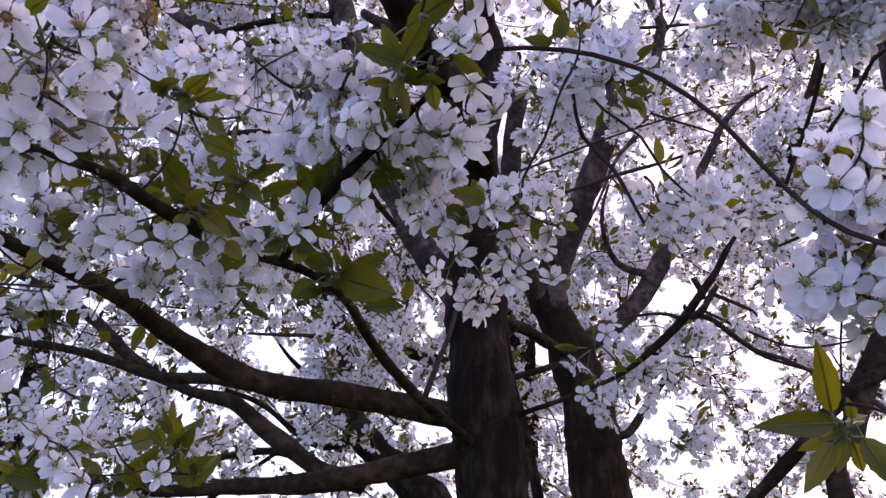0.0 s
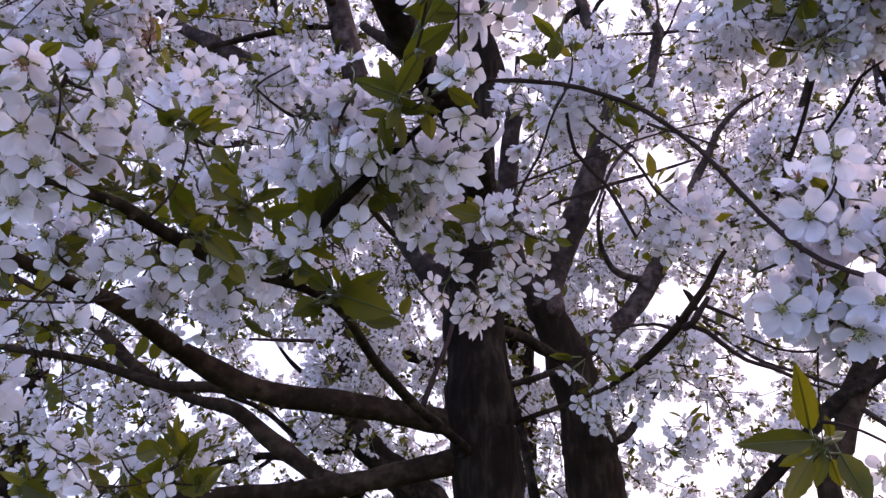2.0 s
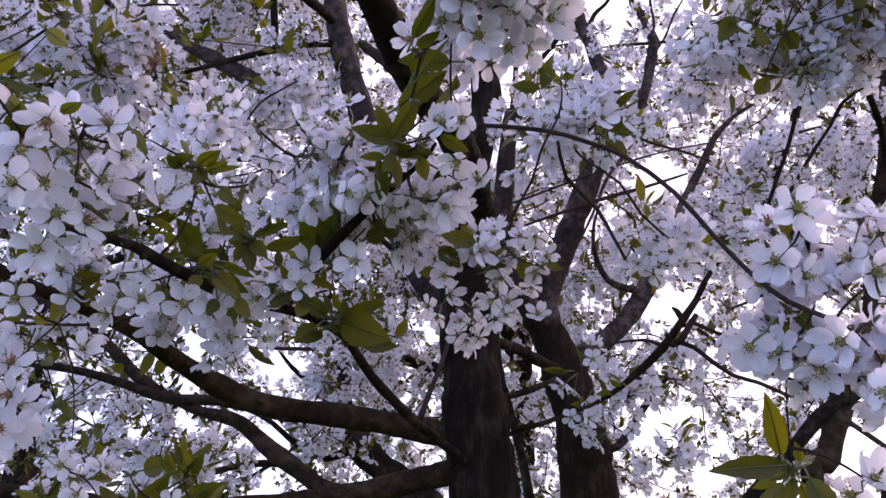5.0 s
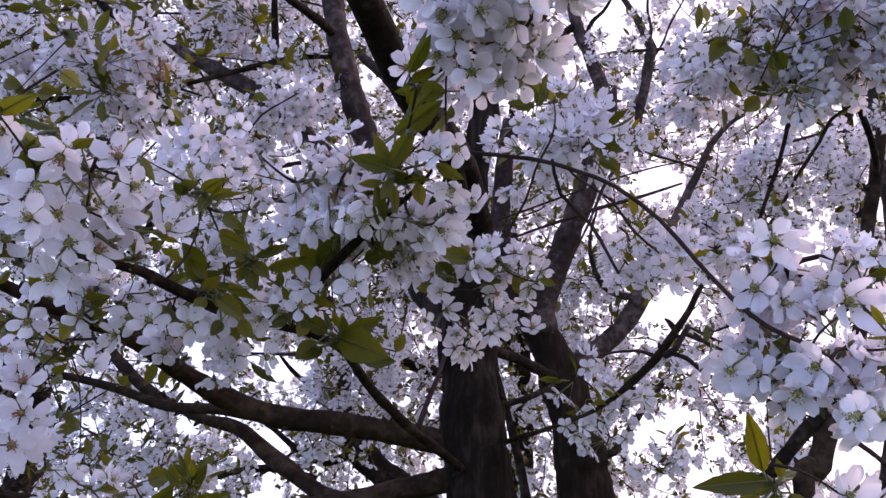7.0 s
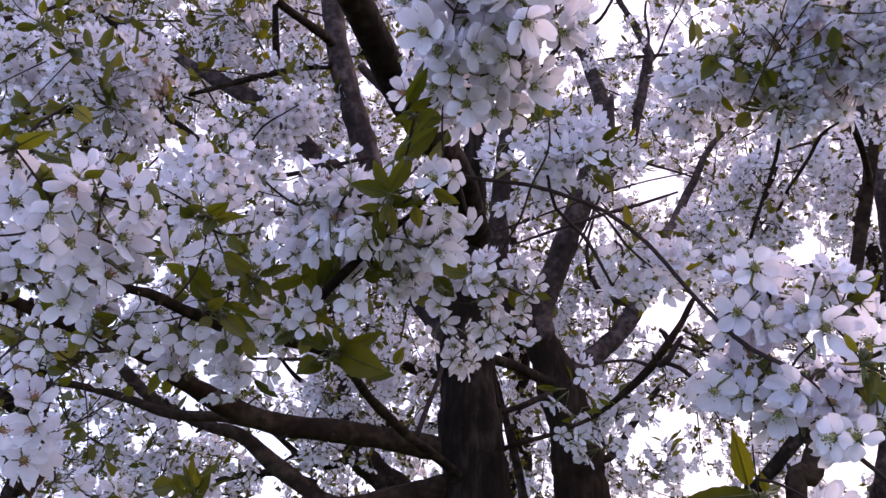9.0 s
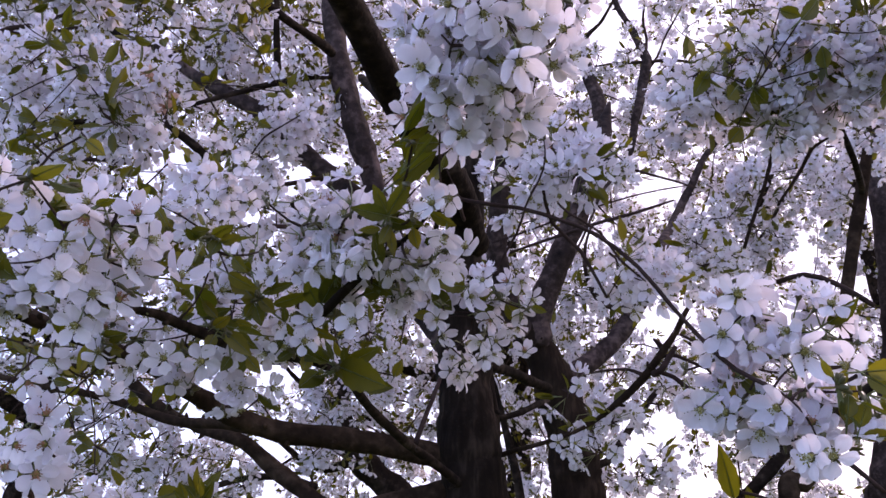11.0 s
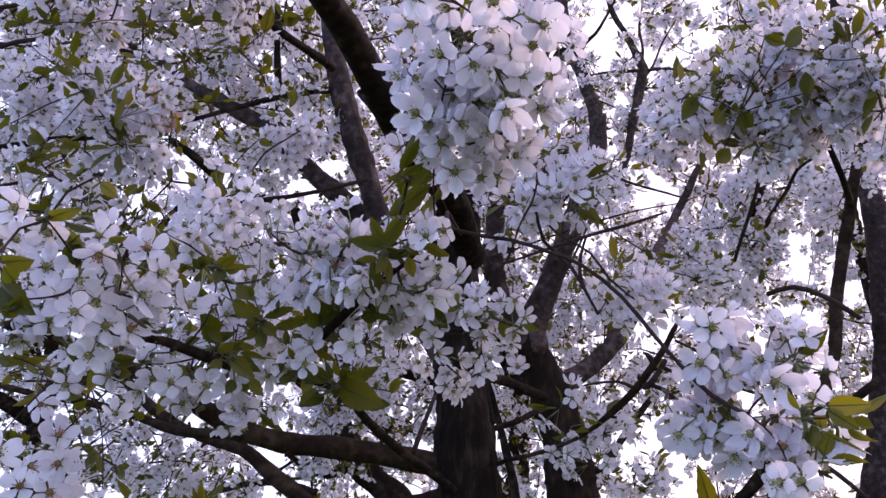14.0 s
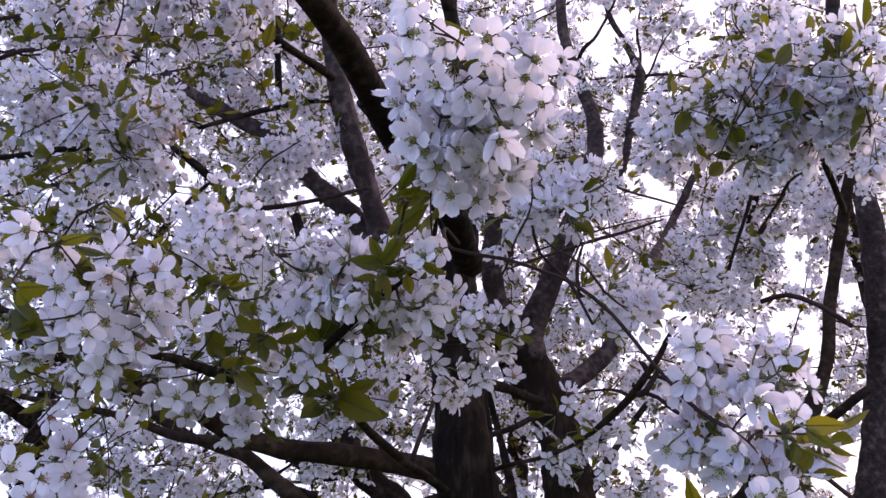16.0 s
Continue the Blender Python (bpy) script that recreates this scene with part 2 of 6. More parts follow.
def bud(r):
    """A closed round bud."""
    g = Geo()
    s = r.uniform(0.0032, 0.0044)
    verts, faces = [(0, 0, 0.003)], []
    for i, (rad, z) in enumerate(((0.7, 0.35), (1.0, 0.95), (0.75, 1.6), (0.3, 1.95))):
        for k in range(8):
            t = k * math.pi / 4 + i * 0.2
            verts.append((s * rad * math.cos(t), s * rad * math.sin(t), 0.003 + s * z))
    for k in range(8):
        faces.append((0, 1 + (k + 1) % 8, 1 + k))
        for i in range(3):
            faces.append((1 + i * 8 + k, 1 + i * 8 + (k + 1) % 8, 9 + i * 8 + (k + 1) % 8, 9 + i * 8 + k))
    faces.append(tuple(range(25, 33)))
    g.add(verts, faces, 0)
    tube(g, [(0, 0, -0.0005), (0, 0, 0.0025), (0, 0, 0.006)], [0.0008, 0.0019, 0.0024], 6, 3)
    return g


def leaf(r, detail):
    """A pointed, folded young leaf along +z with its stalk at the origin."""
    g = Geo()
    long, wide = r.uniform(0.025, 0.038), r.uniform(0.005, 0.0076)
    rows = (13, 6, 4)[2 - detail]
    fold, curl, twist = r.uniform(0.15, 0.6), r.uniform(-0.3, 0.7), r.uniform(-0.5, 0.5)
    verts, faces = [], []
    for i in range(rows):
        u = i / (rows - 1)
        half = wide * (math.sin(math.pi * min(1, u ** 0.85 * 0.97 + 0.03)) ** 0.9 if 0 < u < 1 else 0.03)
        for s in (-1, -0.5, 0, 0.5, 1):
            saw = 1 + (0.07 if i % 2 else -0.04) * abs(s)
            a = twist * u
            x, y = half * s * saw, half * abs(s) * fold - curl * long * 0.35 * u * u
            verts.append((x * math.cos(a) - y * math.sin(a), x * math.sin(a) + y * math.cos(a), 0.012 + long * u))
    for i in range(rows - 1):
        for j in range(4):
            k = i * 5 + j
            faces.append((k, k + 1, k + 6, k + 5))
    g.add(verts, faces, 4)
    if detail == 2:
        spine = [verts[i * 5 + 2] for i in range(0, rows, 2)]
        for lift in (-0.0003, 0.0003):
            tube(g, [(x, y + lift, z) for x, y, z in spine], [0.0005 - 0.00006 * k for k in range(len(spine))], 3, 5)
    tube(g, [(0, 0, 0), (0, -0.0004, 0.014), (0, -0.0004, 0.018)], [0.0007, 0.0006, 0.0003], 4, 5)
    return g


FINE_FLOWERS = [flower(rng, 2, k > 10) for k in range(12)]
MID_FLOWERS = [flower(rng, 1, k > 6) for k in range(8)]


def far_flower(r):
    """A blossom of five bent facets round a dark heart."""
    g = Geo()
    size, cup = 0.0158 * r.uniform(0.9, 1.1), r.uniform(0, 0.4)
    for k in range(5):
        t = k * 1.2566 + r.uniform(-0.1, 0.1)
        c, s = math.cos(t), math.sin(t)
        ring = [(0.1, 0.05, 0), (0.62, -0.4, 0.6), (0.97, -0.2, 1), (0.97, 0.2, 1), (0.62, 0.4, 0.6)]
        g.add([(size * (x * c - y * s), size * (x * s + y * c), 0.004 + size * cup * z * x) for x, y, z in ring], [(0, 1, 2, 3, 4)], 0)
    g.add([(0.0034, 0, 0.0058), (-0.0017, 0.003, 0.0058), (-0.0017, -0.003, 0.0058), (0, 0, -0.001)], [(0, 1, 2), (1, 0, 3), (2, 1, 3), (0, 2, 3)], 3)
    return g


def far_leaf(r):
    """A small folded leaf of two facets."""
    g = Geo()
    long, wide, lift = r.uniform(0.026, 0.042), r.uniform(0.005, 0.008), r.uniform(0.001, 0.005)
    g.add([(0, 0, 0.004), (wide, lift, long * 0.5), (0, -lift, long), (-wide, lift, long * 0.5)], [(0, 1, 2), (0, 2, 3)], 4)
    return g


FAR_FLOWERS = [far_flower(rng) for _ in range(8)]
BUDS = [bud(rng) for _ in range(3)]
FINE_LEAVES = [leaf(rng, 2) for _ in range(8)]
MID_LEAVES = [leaf(rng, 1) for _ in range(6)]
FAR_LEAVES = [far_leaf(rng) for _ in range(6)]
FLOWER_MESHES = [g.mesh("flower", PLANT) for g in FINE_FLOWERS]
BROWNED_MESHES = FLOWER_MESHES[11:]
FADED_MESHES = [g.mesh("flower", FADED) for g in FINE_FLOWERS[:4]]
BUD_MESHES = [g.mesh("bud", PLANT) for g in BUDS]
LEAF_MESHES = [g.mesh("leaf", PLANT) for g in FINE_LEAVES]

LEAF_SIZES = [(0.012, max(v[2] for v in g.v) - 0.012, max(abs(v[0]) for v in g.v)) for g in FINE_LEAVES]

WOOD = []
PLACED = []
IN_VIEW = []
# about where the camera stands; blossom is fitted to be seen from here
VIEWPOINT = Vector((0.01, -0.05, 1.63))


def stand_back(p):
    """Moves what would hide a placed flower or leaf from the camera behind it."""
    r = random.Random(round(p.x * 5000) + 7 * round(p.z * 5000))
    away = p - VIEWPOINT
    for q in PLACED:
        line = q - VIEWPOINT
        if away.length < line.length + 0.008 and away.angle(line) < 0.028 / line.length:
            p = VIEWPOINT + away.normalized() * (line.length + r.uniform(0.012, 0.035))
            away = p - VIEWPOINT
    return p


def part(name, mesh, parent, label="", m=None):
    ob = new(name, mesh)
    ob.parent = parent
    if m is not None:
        ob.matrix_basis = m
    if label:
        tagged(ob, label)
    return ob


def tree(name, base, label):
    ob = new(name)
    ob.location = base
    bpy.context.view_layer.update()
    return tagged(ob, label, "tree", "cherry trees of the orchard")


def limb(parent, name, pts, label="", sides=18, rough=1.0, mat=None, in_view=False):
    """A trunk, limb or twig through points (x, y, z, radius); no cluster may hide an in_view one from the camera."""
    line = spline(pts, 0.012 if sides >= 12 else 0.02)
    off = parent.location
    g = Geo()
    places, radii = [], []
    for i, q in enumerate(line):
        swell = 1 + rough * 0.16 * noise.noise(Vector((q[0] * 23, q[1] * 23, q[2] * 23))) + rough * 0.08 * noise.noise(Vector((q[0] * 70, q[1] * 70, q[2] * 70 + 5)))
        wander = noise.noise_vector(Vector((q[0] * 9, q[1] * 9, q[2] * 9))) * min(0.006, q[3] * 0.35) * rough
        places.append(q.xyz + wander - off)
        radii.append(q[3] * swell)
        WOOD.append((q.xyz + wander, q[3], parent))
        if in_view:
            IN_VIEW.append(q.xyz + wander)
    tube(g, places, radii, sides, 0)
    if sides >= 12:
        heart = [p for p in places for _ in range(sides)]
        for i, v in enumerate(g.v):
            w = Vector(v) + off
            ridge = (noise.noise(Vector((w.x * 60, w.y * 60, w.z * 13))) * 0.11 if name == "trunk" else noise.noise(w * 45) * 0.06) + noise.noise(Vector((w.x * 150, w.y * 150, w.z * 90))) * 0.04
            g.v[i] = tuple(Vector(v) + (Vector(v) - heart[i]) * ridge * rough)
        r = random.Random(len(places) * 31 + sides)
        for k in range(int(len(places) / 7)):
            i = r.randrange(2, len(places) - 2)
            out = any_way(r)
            along = (places[i + 1] - places[i - 1]).normalized()
            out = (out - along * out.dot(along)).normalized()
            foot = places[i] + out * radii[i] * 0.8
            long = r.uniform(0.006, 0.014) * min(1, radii[i] / 0.01)
            tube(g, [foot, foot + out * (long * 0.5) + along * 0.002, foot + out * long + along * 0.005], [min(q, radii[i] * 0.5) for q in (0.0042, 0.0034, 0.0016)], 7, 0)
    return part(name, g.mesh(name, [mat or (BARK if sides > 8 or max(radii) > 0.006 else TWIG)]), parent, label)


def nearest_limb(c, parent):
    best = min((((p - c).length, i) for i, (p, r, t) in enumerate(WOOD) if t is parent), default=(9, 0))
    return best[0], WOOD[best[1]][0]


def twig_between(parent, a, b, thick, r):
    """A thin bowed twig from the limb to a cluster."""
    a, b = Vector(a), Vector(b)
    sag = any_way(r) * (b - a).length * 0.12
    mid = (a + b) / 2 + sag
    limb(parent, "twig", [(*a, thick * 1.5), (*((a + mid) / 2 + sag * 0.3), thick * 1.3), (*mid, thick * 1.15), (*((b + mid) / 2 + sag * 0.2), thick), (*b, thick * 0.8)], "", 6, 0.8, TWIG)


def stalk_ways(r, axis, count, spread, droop):
    ways = []
    for _ in range(count):
        v = (Vector(axis) + any_way(r) * spread + Vector((0, 0, -droop))).normalized()
        ways.append(v)
    return ways


def umbels(r, radius, count, spread, droop, face):
    """Stalks of a cluster: foot, tip and the way in which its flower opens."""
    out = []
    umb = 0 if not count else max(2, round(count / 4))
    for u in range(umb):
        axis = any_way(r)
        foot = axis * radius * 0.3
        for v in stalk_ways(r, axis, max(2, round(count / umb)), spread, droop):
            tip = foot + v * radius * r.uniform(0.5, 0.85)
            out.append((foot, tip, (v + any_way(r) * 0.45 + Vector(face)).normalized()))
    return out


def cluster_near(parent, c, radius, count, leaves, buds=0, droop=0.3, face=(0, -0.35, 0.25), label="", reach=0.25, lead=None):
    """A cluster whose flowers and leaves are meshes of their own."""
    r = random.Random(hash((round(c[0] * 1000), round(c[1] * 1000), round(c[2] * 1000))) & 0xFFFF)
    c = Vector(c)
    if not lead:
        c += (c - VIEWPOINT).normalized() * 0.022
    stalks = Geo()
    ways = umbels(r, radius * 0.94, count + 1 if count > 4 else count, 0.8, droop, face)
    ways = [(foot, stand_back(c + tip) - c, way) for foot, tip, way in ways]
    for foot, tip, way in ways:
        mid = (foot + tip) / 2 + any_way(r) * 0.003
        tube(stalks, [foot, mid, tip], [0.0006, 0.0005, 0.0007], 4, 5)
    for k in range(4):
        s = any_way(r) * radius * 0.3
        tube(stalks, [(0, 0, 0), s * 0.6, s], [0.0012, 0.0014, 0.0007], 6, 3)
    body = part("flowering_spur", stalks.mesh("flowering_spur", PLANT), parent, label, Matrix.Translation(c - parent.location))
    for i, (foot, tip, way) in enumerate(ways):
        closed = i < buds
        me = r.choice(BUD_MESHES if closed else FLOWER_MESHES)
        part("bud" if closed else "flower", me, body, "", Matrix.Translation(tip) @ frame_of(way, r.uniform(0, 6.28)) @ Matrix.Scale(r.uniform(0.9, 1.05), 4))
    for k in range(leaves):
        if k % 4 == 0:
            heart = r.choice(ways)[0] if ways else any_way(r) * 0.008
            ahead = Vector(lead) if lead else any_way(r)
        v = (ahead + any_way(r) * (0.45 if lead else 0.9) + Vector((0, -0.15, 0.15))).normalized()
        at = c + heart + v * 0.025
        back = Vector() if lead else stand_back(at) - at
        part("leaf", r.choice(LEAF_MESHES), body, "", Matrix.Translation(heart + back) @ frame_of(v, r.uniform(0, 6.28)) @ Matrix.Scale(r.uniform(0.6, 0.95), 4))
    d, p = nearest_limb(c, parent)
    if d > reach:
        p = c + (p - c).normalized() * 0.12 + Vector((0, 0.03, -0.02))
    if d > 0.01:
        twig_between(parent, p, c, 0.0009, r)
    return body


def cluster_mesh(r, radius, count, leaves, flowers, leafset):
    """A distant cluster in one mesh."""
    g = Geo()
    for foot, tip, way in umbels(r, radius, count, 0.8, 0.2, (0, -0.25, 0)):
        side = any_way(r) * 0.0006
        g.add([foot - side, foot + side, tip], [(0, 1, 2)], 5)
        g.merge(r.choice(flowers), Matrix.Translation(tip) @ frame_of(way, r.uniform(0, 6.28)) @ Matrix.Scale(r.uniform(0.92, 1.08), 4))
    for k in range(leaves):
        if k % 3 == 0:
            lead = any_way(r)
        v = (lead + any_way(r) * 0.9).normalized()
        g.merge(r.choice(leafset), Matrix.Translation(lead * radius * 0.35) @ frame_of(v, r.uniform(0, 6.28)) @ Matrix.Scale(r.uniform(0.7, 1.15), 4))
    return g


def tuft(parent, c, lead, leaves):
    """A spur that bears leaves alone."""
    ob = cluster_near(parent, c, 0.02, 0, leaves, 0, lead=lead, label="tuft of olive-green young leaves", reach=0.1)
    ob.name = "leaf_tuft"


def blossoms(parent, spur, hearts, meshes=FLOWER_MESHES, label=""):
    """A spur with long-stalked blossoms at the given places."""
    r = random.Random(round(abs(spur[0]) * 1000) * 7 + round(spur[2] * 1000) + len(hearts))
    spur = Vector(spur)
    g = Geo()
    for k in range(4):
        e = any_way(r) * 0.008
        tube(g, [(0, 0, 0), e * 0.6, e], [0.0015, 0.0017, 0.0008], 6, 3)
    seats = []
    for h in hearts:
        h = Vector(h)
        way = ((VIEWPOINT - h).normalized() * 1.0 + any_way(r) * 0.95 + (h - spur).normalized() * 0.35 + Vector((0, 0, 0.1))).normalized()
        tip = h - spur - way * 0.006
        bow = tip * 0.55 - way * 0.008 + Vector((0, 0, 0.004))
        tube(g, [(0, 0, 0), bow * 0.5, bow, tip], [0.0007, 0.0006, 0.0006, 0.0009], 5, 5)
        seats.append((tip, way))
        PLACED.append(h)
    body = part("flowering_spur", g.mesh("flowering_spur", PLANT), parent, "", Matrix.Translation(spur - parent.location))
    for tip, way in seats:
        part("flower", r.choice(meshes), body, label, Matrix.Translation(tip) @ frame_of(way, r.uniform(0, 6.28)) @ Matrix.Scale(r.uniform(0.93, 1.07), 4))
    d, p = nearest_limb(spur, parent)
    if d > 0.16:
        p = spur + (p - spur).normalized() * 0.1
    if d > 0.008:
        twig_between(parent, p, spur, 0.0006, r)


def rosette(parent, heart, leaves, young=0):
    """A tuft of young leaves: the foot, the tip and the width of each."""
    r = random.Random(round(abs(heart[0]) * 1000) + 7 * len(leaves))
    heart = Vector(heart)
    g = Geo()
    for k in range(5):
        e = any_way(r) * 0.008
        tube(g, [(0, 0, 0), e * 0.6, e], [0.0016, 0.0018, 0.0009], 6, 3)
    for foot, tip, wide in leaves:
        f = Vector(foot) - heart
        if f.length < 0.03:
            tube(g, [(0, 0, 0), f * 0.5 + Vector((0, 0.004, -0.002)), f], [0.0009, 0.0008, 0.0008], 5, 5)
        else:
            back = f + (f + heart - VIEWPOINT).normalized() * 0.025
            tube(g, [(0, 0, 0), back * 0.5 + (heart - VIEWPOINT).normalized() * 0.03, back, f], [0.0009, 0.0009, 0.0008, 0.0008], 5, 6)
    body = part("leaf_tuft", g.mesh("leaf_tuft", PLANT), parent, "tuft of olive-green young leaves", Matrix.Translation(heart - parent.location))
    for foot, tip, wide in leaves:
        foot, tip = Vector(foot), Vector(tip)
        PLACED.extend((foot.lerp(tip, 0.25), foot.lerp(tip, 0.75)))
        k = r.randrange(len(LEAF_MESHES))
        start, long, half = LEAF_SIZES[k]
        way = tip - foot
        stretch, spread = way.length / long, wide * 0.66 / half
        m = frame_of(way.normalized())
        side = m.to_3x3().transposed() @ (VIEWPOINT - foot)
        m = m @ Matrix.Rotation(math.atan2(-side.x, side.y) + r.uniform(-0.35, 0.35), 4, "Z")
        part("leaf", LEAF_MESHES[k], body, "", Matrix.Translation(foot - heart - way.normalized() * start * stretch) @ m @ Matrix.Diagonal((spread, spread, stretch, 1)))
    for k in range(young):
        m = Matrix.Translation(any_way(r) * 0.007) @ frame_of((any_way(r) + Vector((0, -0.2, 0.1))).normalized(), r.uniform(0, 6.28))
        part("leaf", r.choice(LEAF_MESHES), body, "", m @ Matrix.Scale(r.uniform(0.4, 0.75), 4))
    d, p = nearest_limb(heart, parent)
    if d > 0.14:
        p = heart + (p - heart).normalized() * 0.1
    twig_between(parent, p, heart, 0.0006, r)


def cluster_kit(r, radius, count, leaves):
    """The stalks of a cluster, and where its flowers and leaves sit on them."""
    g, seats = Geo(), []
    for foot, tip, way in umbels(r, radius, count, 0.8, 0.2, (0, -0.25, 0)):
        tube(g, [foot, tip], [0.0006, 0.0006], 3, 5)
        seats.append(("flower", r.choice(MID_FLOWER_MESHES), Matrix.Translation(tip) @ frame_of(way, r.uniform(0, 6.28)) @ Matrix.Scale(r.uniform(0.92, 1.08), 4)))
    for k in range(leaves):
        if k % 3 == 0:
            lead = any_way(r)
        v = (lead + any_way(r) * 0.9).normalized()
        seats.append(("leaf", r.choice(MID_LEAF_MESHES), Matrix.Translation(lead * radius * 0.35) @ frame_of(v, r.uniform(0, 6.28)) @ Matrix.Scale(r.uniform(0.7, 1.15), 4)))
    for k in range(4):
        e = any_way(r) * radius * 0.3
        tube(g, [(0, 0, 0), e], [0.0014, 0.0008], 4, 6)
    return g.mesh("flowering_spur", PLANT), seats


MID_FLOWER_MESHES = [g.mesh("flower", PLANT) for g in MID_FLOWERS]
MID_LEAF_MESHES = [g.mesh("leaf", PLANT) for g in MID_LEAVES]
MID_KITS = [cluster_kit(rng, 0.042, 11, 4) for _ in range(10)]
THIN_KITS = [cluster_kit(rng, 0.036, 6, 4) for _ in range(6)]
KITS = {"full": MID_KITS, "thin": THIN_KITS, "leafy": [cluster_kit(random.Random(k), 0.036, 5, 10) for k in range(5)]}


def cluster_mid(parent, c, kind="full", scale=1.0, reach=0.3, r=rng):
    me, seats = r.choice(KITS[kind])
    turn = Euler((r.uniform(-0.5, 0.5), r.uniform(-0.5, 0.5), r.uniform(-0.9, 0.9))).to_matrix().to_4x4()
    here = Matrix.Translation(c) @ turn @ Matrix.Scale(scale, 4)
    setback = max((stand_back(here @ m.translation) - here @ m.translation).length for name, mesh, m in seats)
    c = Vector(c) + (Vector(c) - VIEWPOINT).normalized() * min(setback, 0.1)
    ob = part("flowering_spur", me, parent, "", Matrix.Translation(c - parent.location) @ turn @ Matrix.Scale(scale, 4))
    for name, mesh, m in seats:
        part(name, mesh, ob, "", m)
    d, p = nearest_limb(Vector(c), parent)
    if d > reach:
        p = Vector(c) + (p - Vector(c)).normalized() * 0.13 + any_way(r) * 0.03
    if d > 0.02:
        twig_between(parent, p, c, 0.0010, r)
    return ob


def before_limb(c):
    """Whether a cluster here would hide an in_view limb from the camera."""
    away = c - VIEWPOINT
    return any(away.length < (b - VIEWPOINT).length and away.angle(b - VIEWPOINT) < 0.05 / away.length for b in IN_VIEW)


def mids(parent, middle, size, count, kind="full", reach=0.3, seed=1):
    """Clusters strewn through a bough: its middle and its half sizes across, in depth and up."""
    r = random.Random(seed)
    placed = []
    tries = 0
    while len(placed) < count and tries < 2000:
        tries += 1
        v = any_way(r) * r.uniform(0.2, 1) ** 0.5
        c = Vector(middle) + Vector((v.x * size[0], v.y * size[1], v.z * size[2]))
        # leaves out clusters that would cover a limb in the camera's view
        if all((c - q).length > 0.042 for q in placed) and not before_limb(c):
            placed.append(c)
            cluster_mid(parent, c, kind, r.uniform(0.85, 1.1), reach, r)


# ---- ground ----
g = Geo()
steps = [-900, -200, -60, -20, -8, -4, -2, 0, 2, 4, 6, 10, 25, 70, 250, 900]
verts = [(x, y, 0.04 * noise.noise(Vector((x * 0.4, y * 0.4, 0)))) for y in steps for x in steps]
n = len(steps)
g.add(verts, [(i * n + j, i * n + j + 1, (i + 1) * n + j + 1, (i + 1) * n + j) for i in range(n - 1) for j in range(n - 1)], 0)
tagged(new("ground", g.mesh("ground", [GRASS])), "mown orchard grass under the cherry trees", "ground", "", "structure")

# ---- the cherry tree in front ----
main = tree("cherry_tree", (0.07, 1.13, 0), "white-blossoming cherry tree with a dark forked trunk and low limbs")
limb(main, "trunk", [(0.075, 1.13, -0.05, 0.075), (0.075, 1.125, 0.6, 0.062), (0.074, 1.12, 1.2, 0.055), (0.069, 1.086, 1.627, 0.0497), (0.061, 1.087, 1.743, 0.0484), (0.053, 1.099, 1.855, 0.0464), (0.052, 1.108, 1.947, 0.0445), (0.050, 1.108, 2.063, 0.0368), (0.063, 1.112, 2.199, 0.0307), (0.087, 1.104, 2.339, 0.0257), (0.067, 1.096, 2.477, 0.0204), (0.039, 1.095, 2.685, 0.0139)], "dark grey-brown cherry bark with shade put into its tone", 28, 0.9, TRUNK_BARK)
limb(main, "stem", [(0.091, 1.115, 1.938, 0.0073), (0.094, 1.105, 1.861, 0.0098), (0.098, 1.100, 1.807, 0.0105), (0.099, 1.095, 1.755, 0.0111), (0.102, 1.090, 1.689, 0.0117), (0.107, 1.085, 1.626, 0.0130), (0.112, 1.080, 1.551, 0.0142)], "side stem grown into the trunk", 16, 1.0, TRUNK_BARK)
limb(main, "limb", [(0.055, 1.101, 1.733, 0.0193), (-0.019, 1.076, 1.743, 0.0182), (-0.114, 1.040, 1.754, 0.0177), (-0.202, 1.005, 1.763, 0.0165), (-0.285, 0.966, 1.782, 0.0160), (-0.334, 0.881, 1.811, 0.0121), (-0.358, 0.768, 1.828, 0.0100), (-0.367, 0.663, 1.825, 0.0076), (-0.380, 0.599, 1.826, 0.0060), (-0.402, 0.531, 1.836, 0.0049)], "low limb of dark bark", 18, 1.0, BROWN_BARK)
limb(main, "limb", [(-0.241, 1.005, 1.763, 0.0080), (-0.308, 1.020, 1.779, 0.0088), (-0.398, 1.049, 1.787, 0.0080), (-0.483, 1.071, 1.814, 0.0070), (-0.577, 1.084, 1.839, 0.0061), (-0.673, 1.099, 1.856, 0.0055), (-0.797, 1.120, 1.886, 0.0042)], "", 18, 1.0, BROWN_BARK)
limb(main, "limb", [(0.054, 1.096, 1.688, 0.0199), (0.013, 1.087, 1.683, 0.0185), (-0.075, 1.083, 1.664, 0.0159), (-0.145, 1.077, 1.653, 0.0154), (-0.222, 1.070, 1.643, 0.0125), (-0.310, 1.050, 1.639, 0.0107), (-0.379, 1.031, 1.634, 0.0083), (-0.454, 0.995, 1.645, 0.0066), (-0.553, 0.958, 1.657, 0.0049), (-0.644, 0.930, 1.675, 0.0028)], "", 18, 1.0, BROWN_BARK)
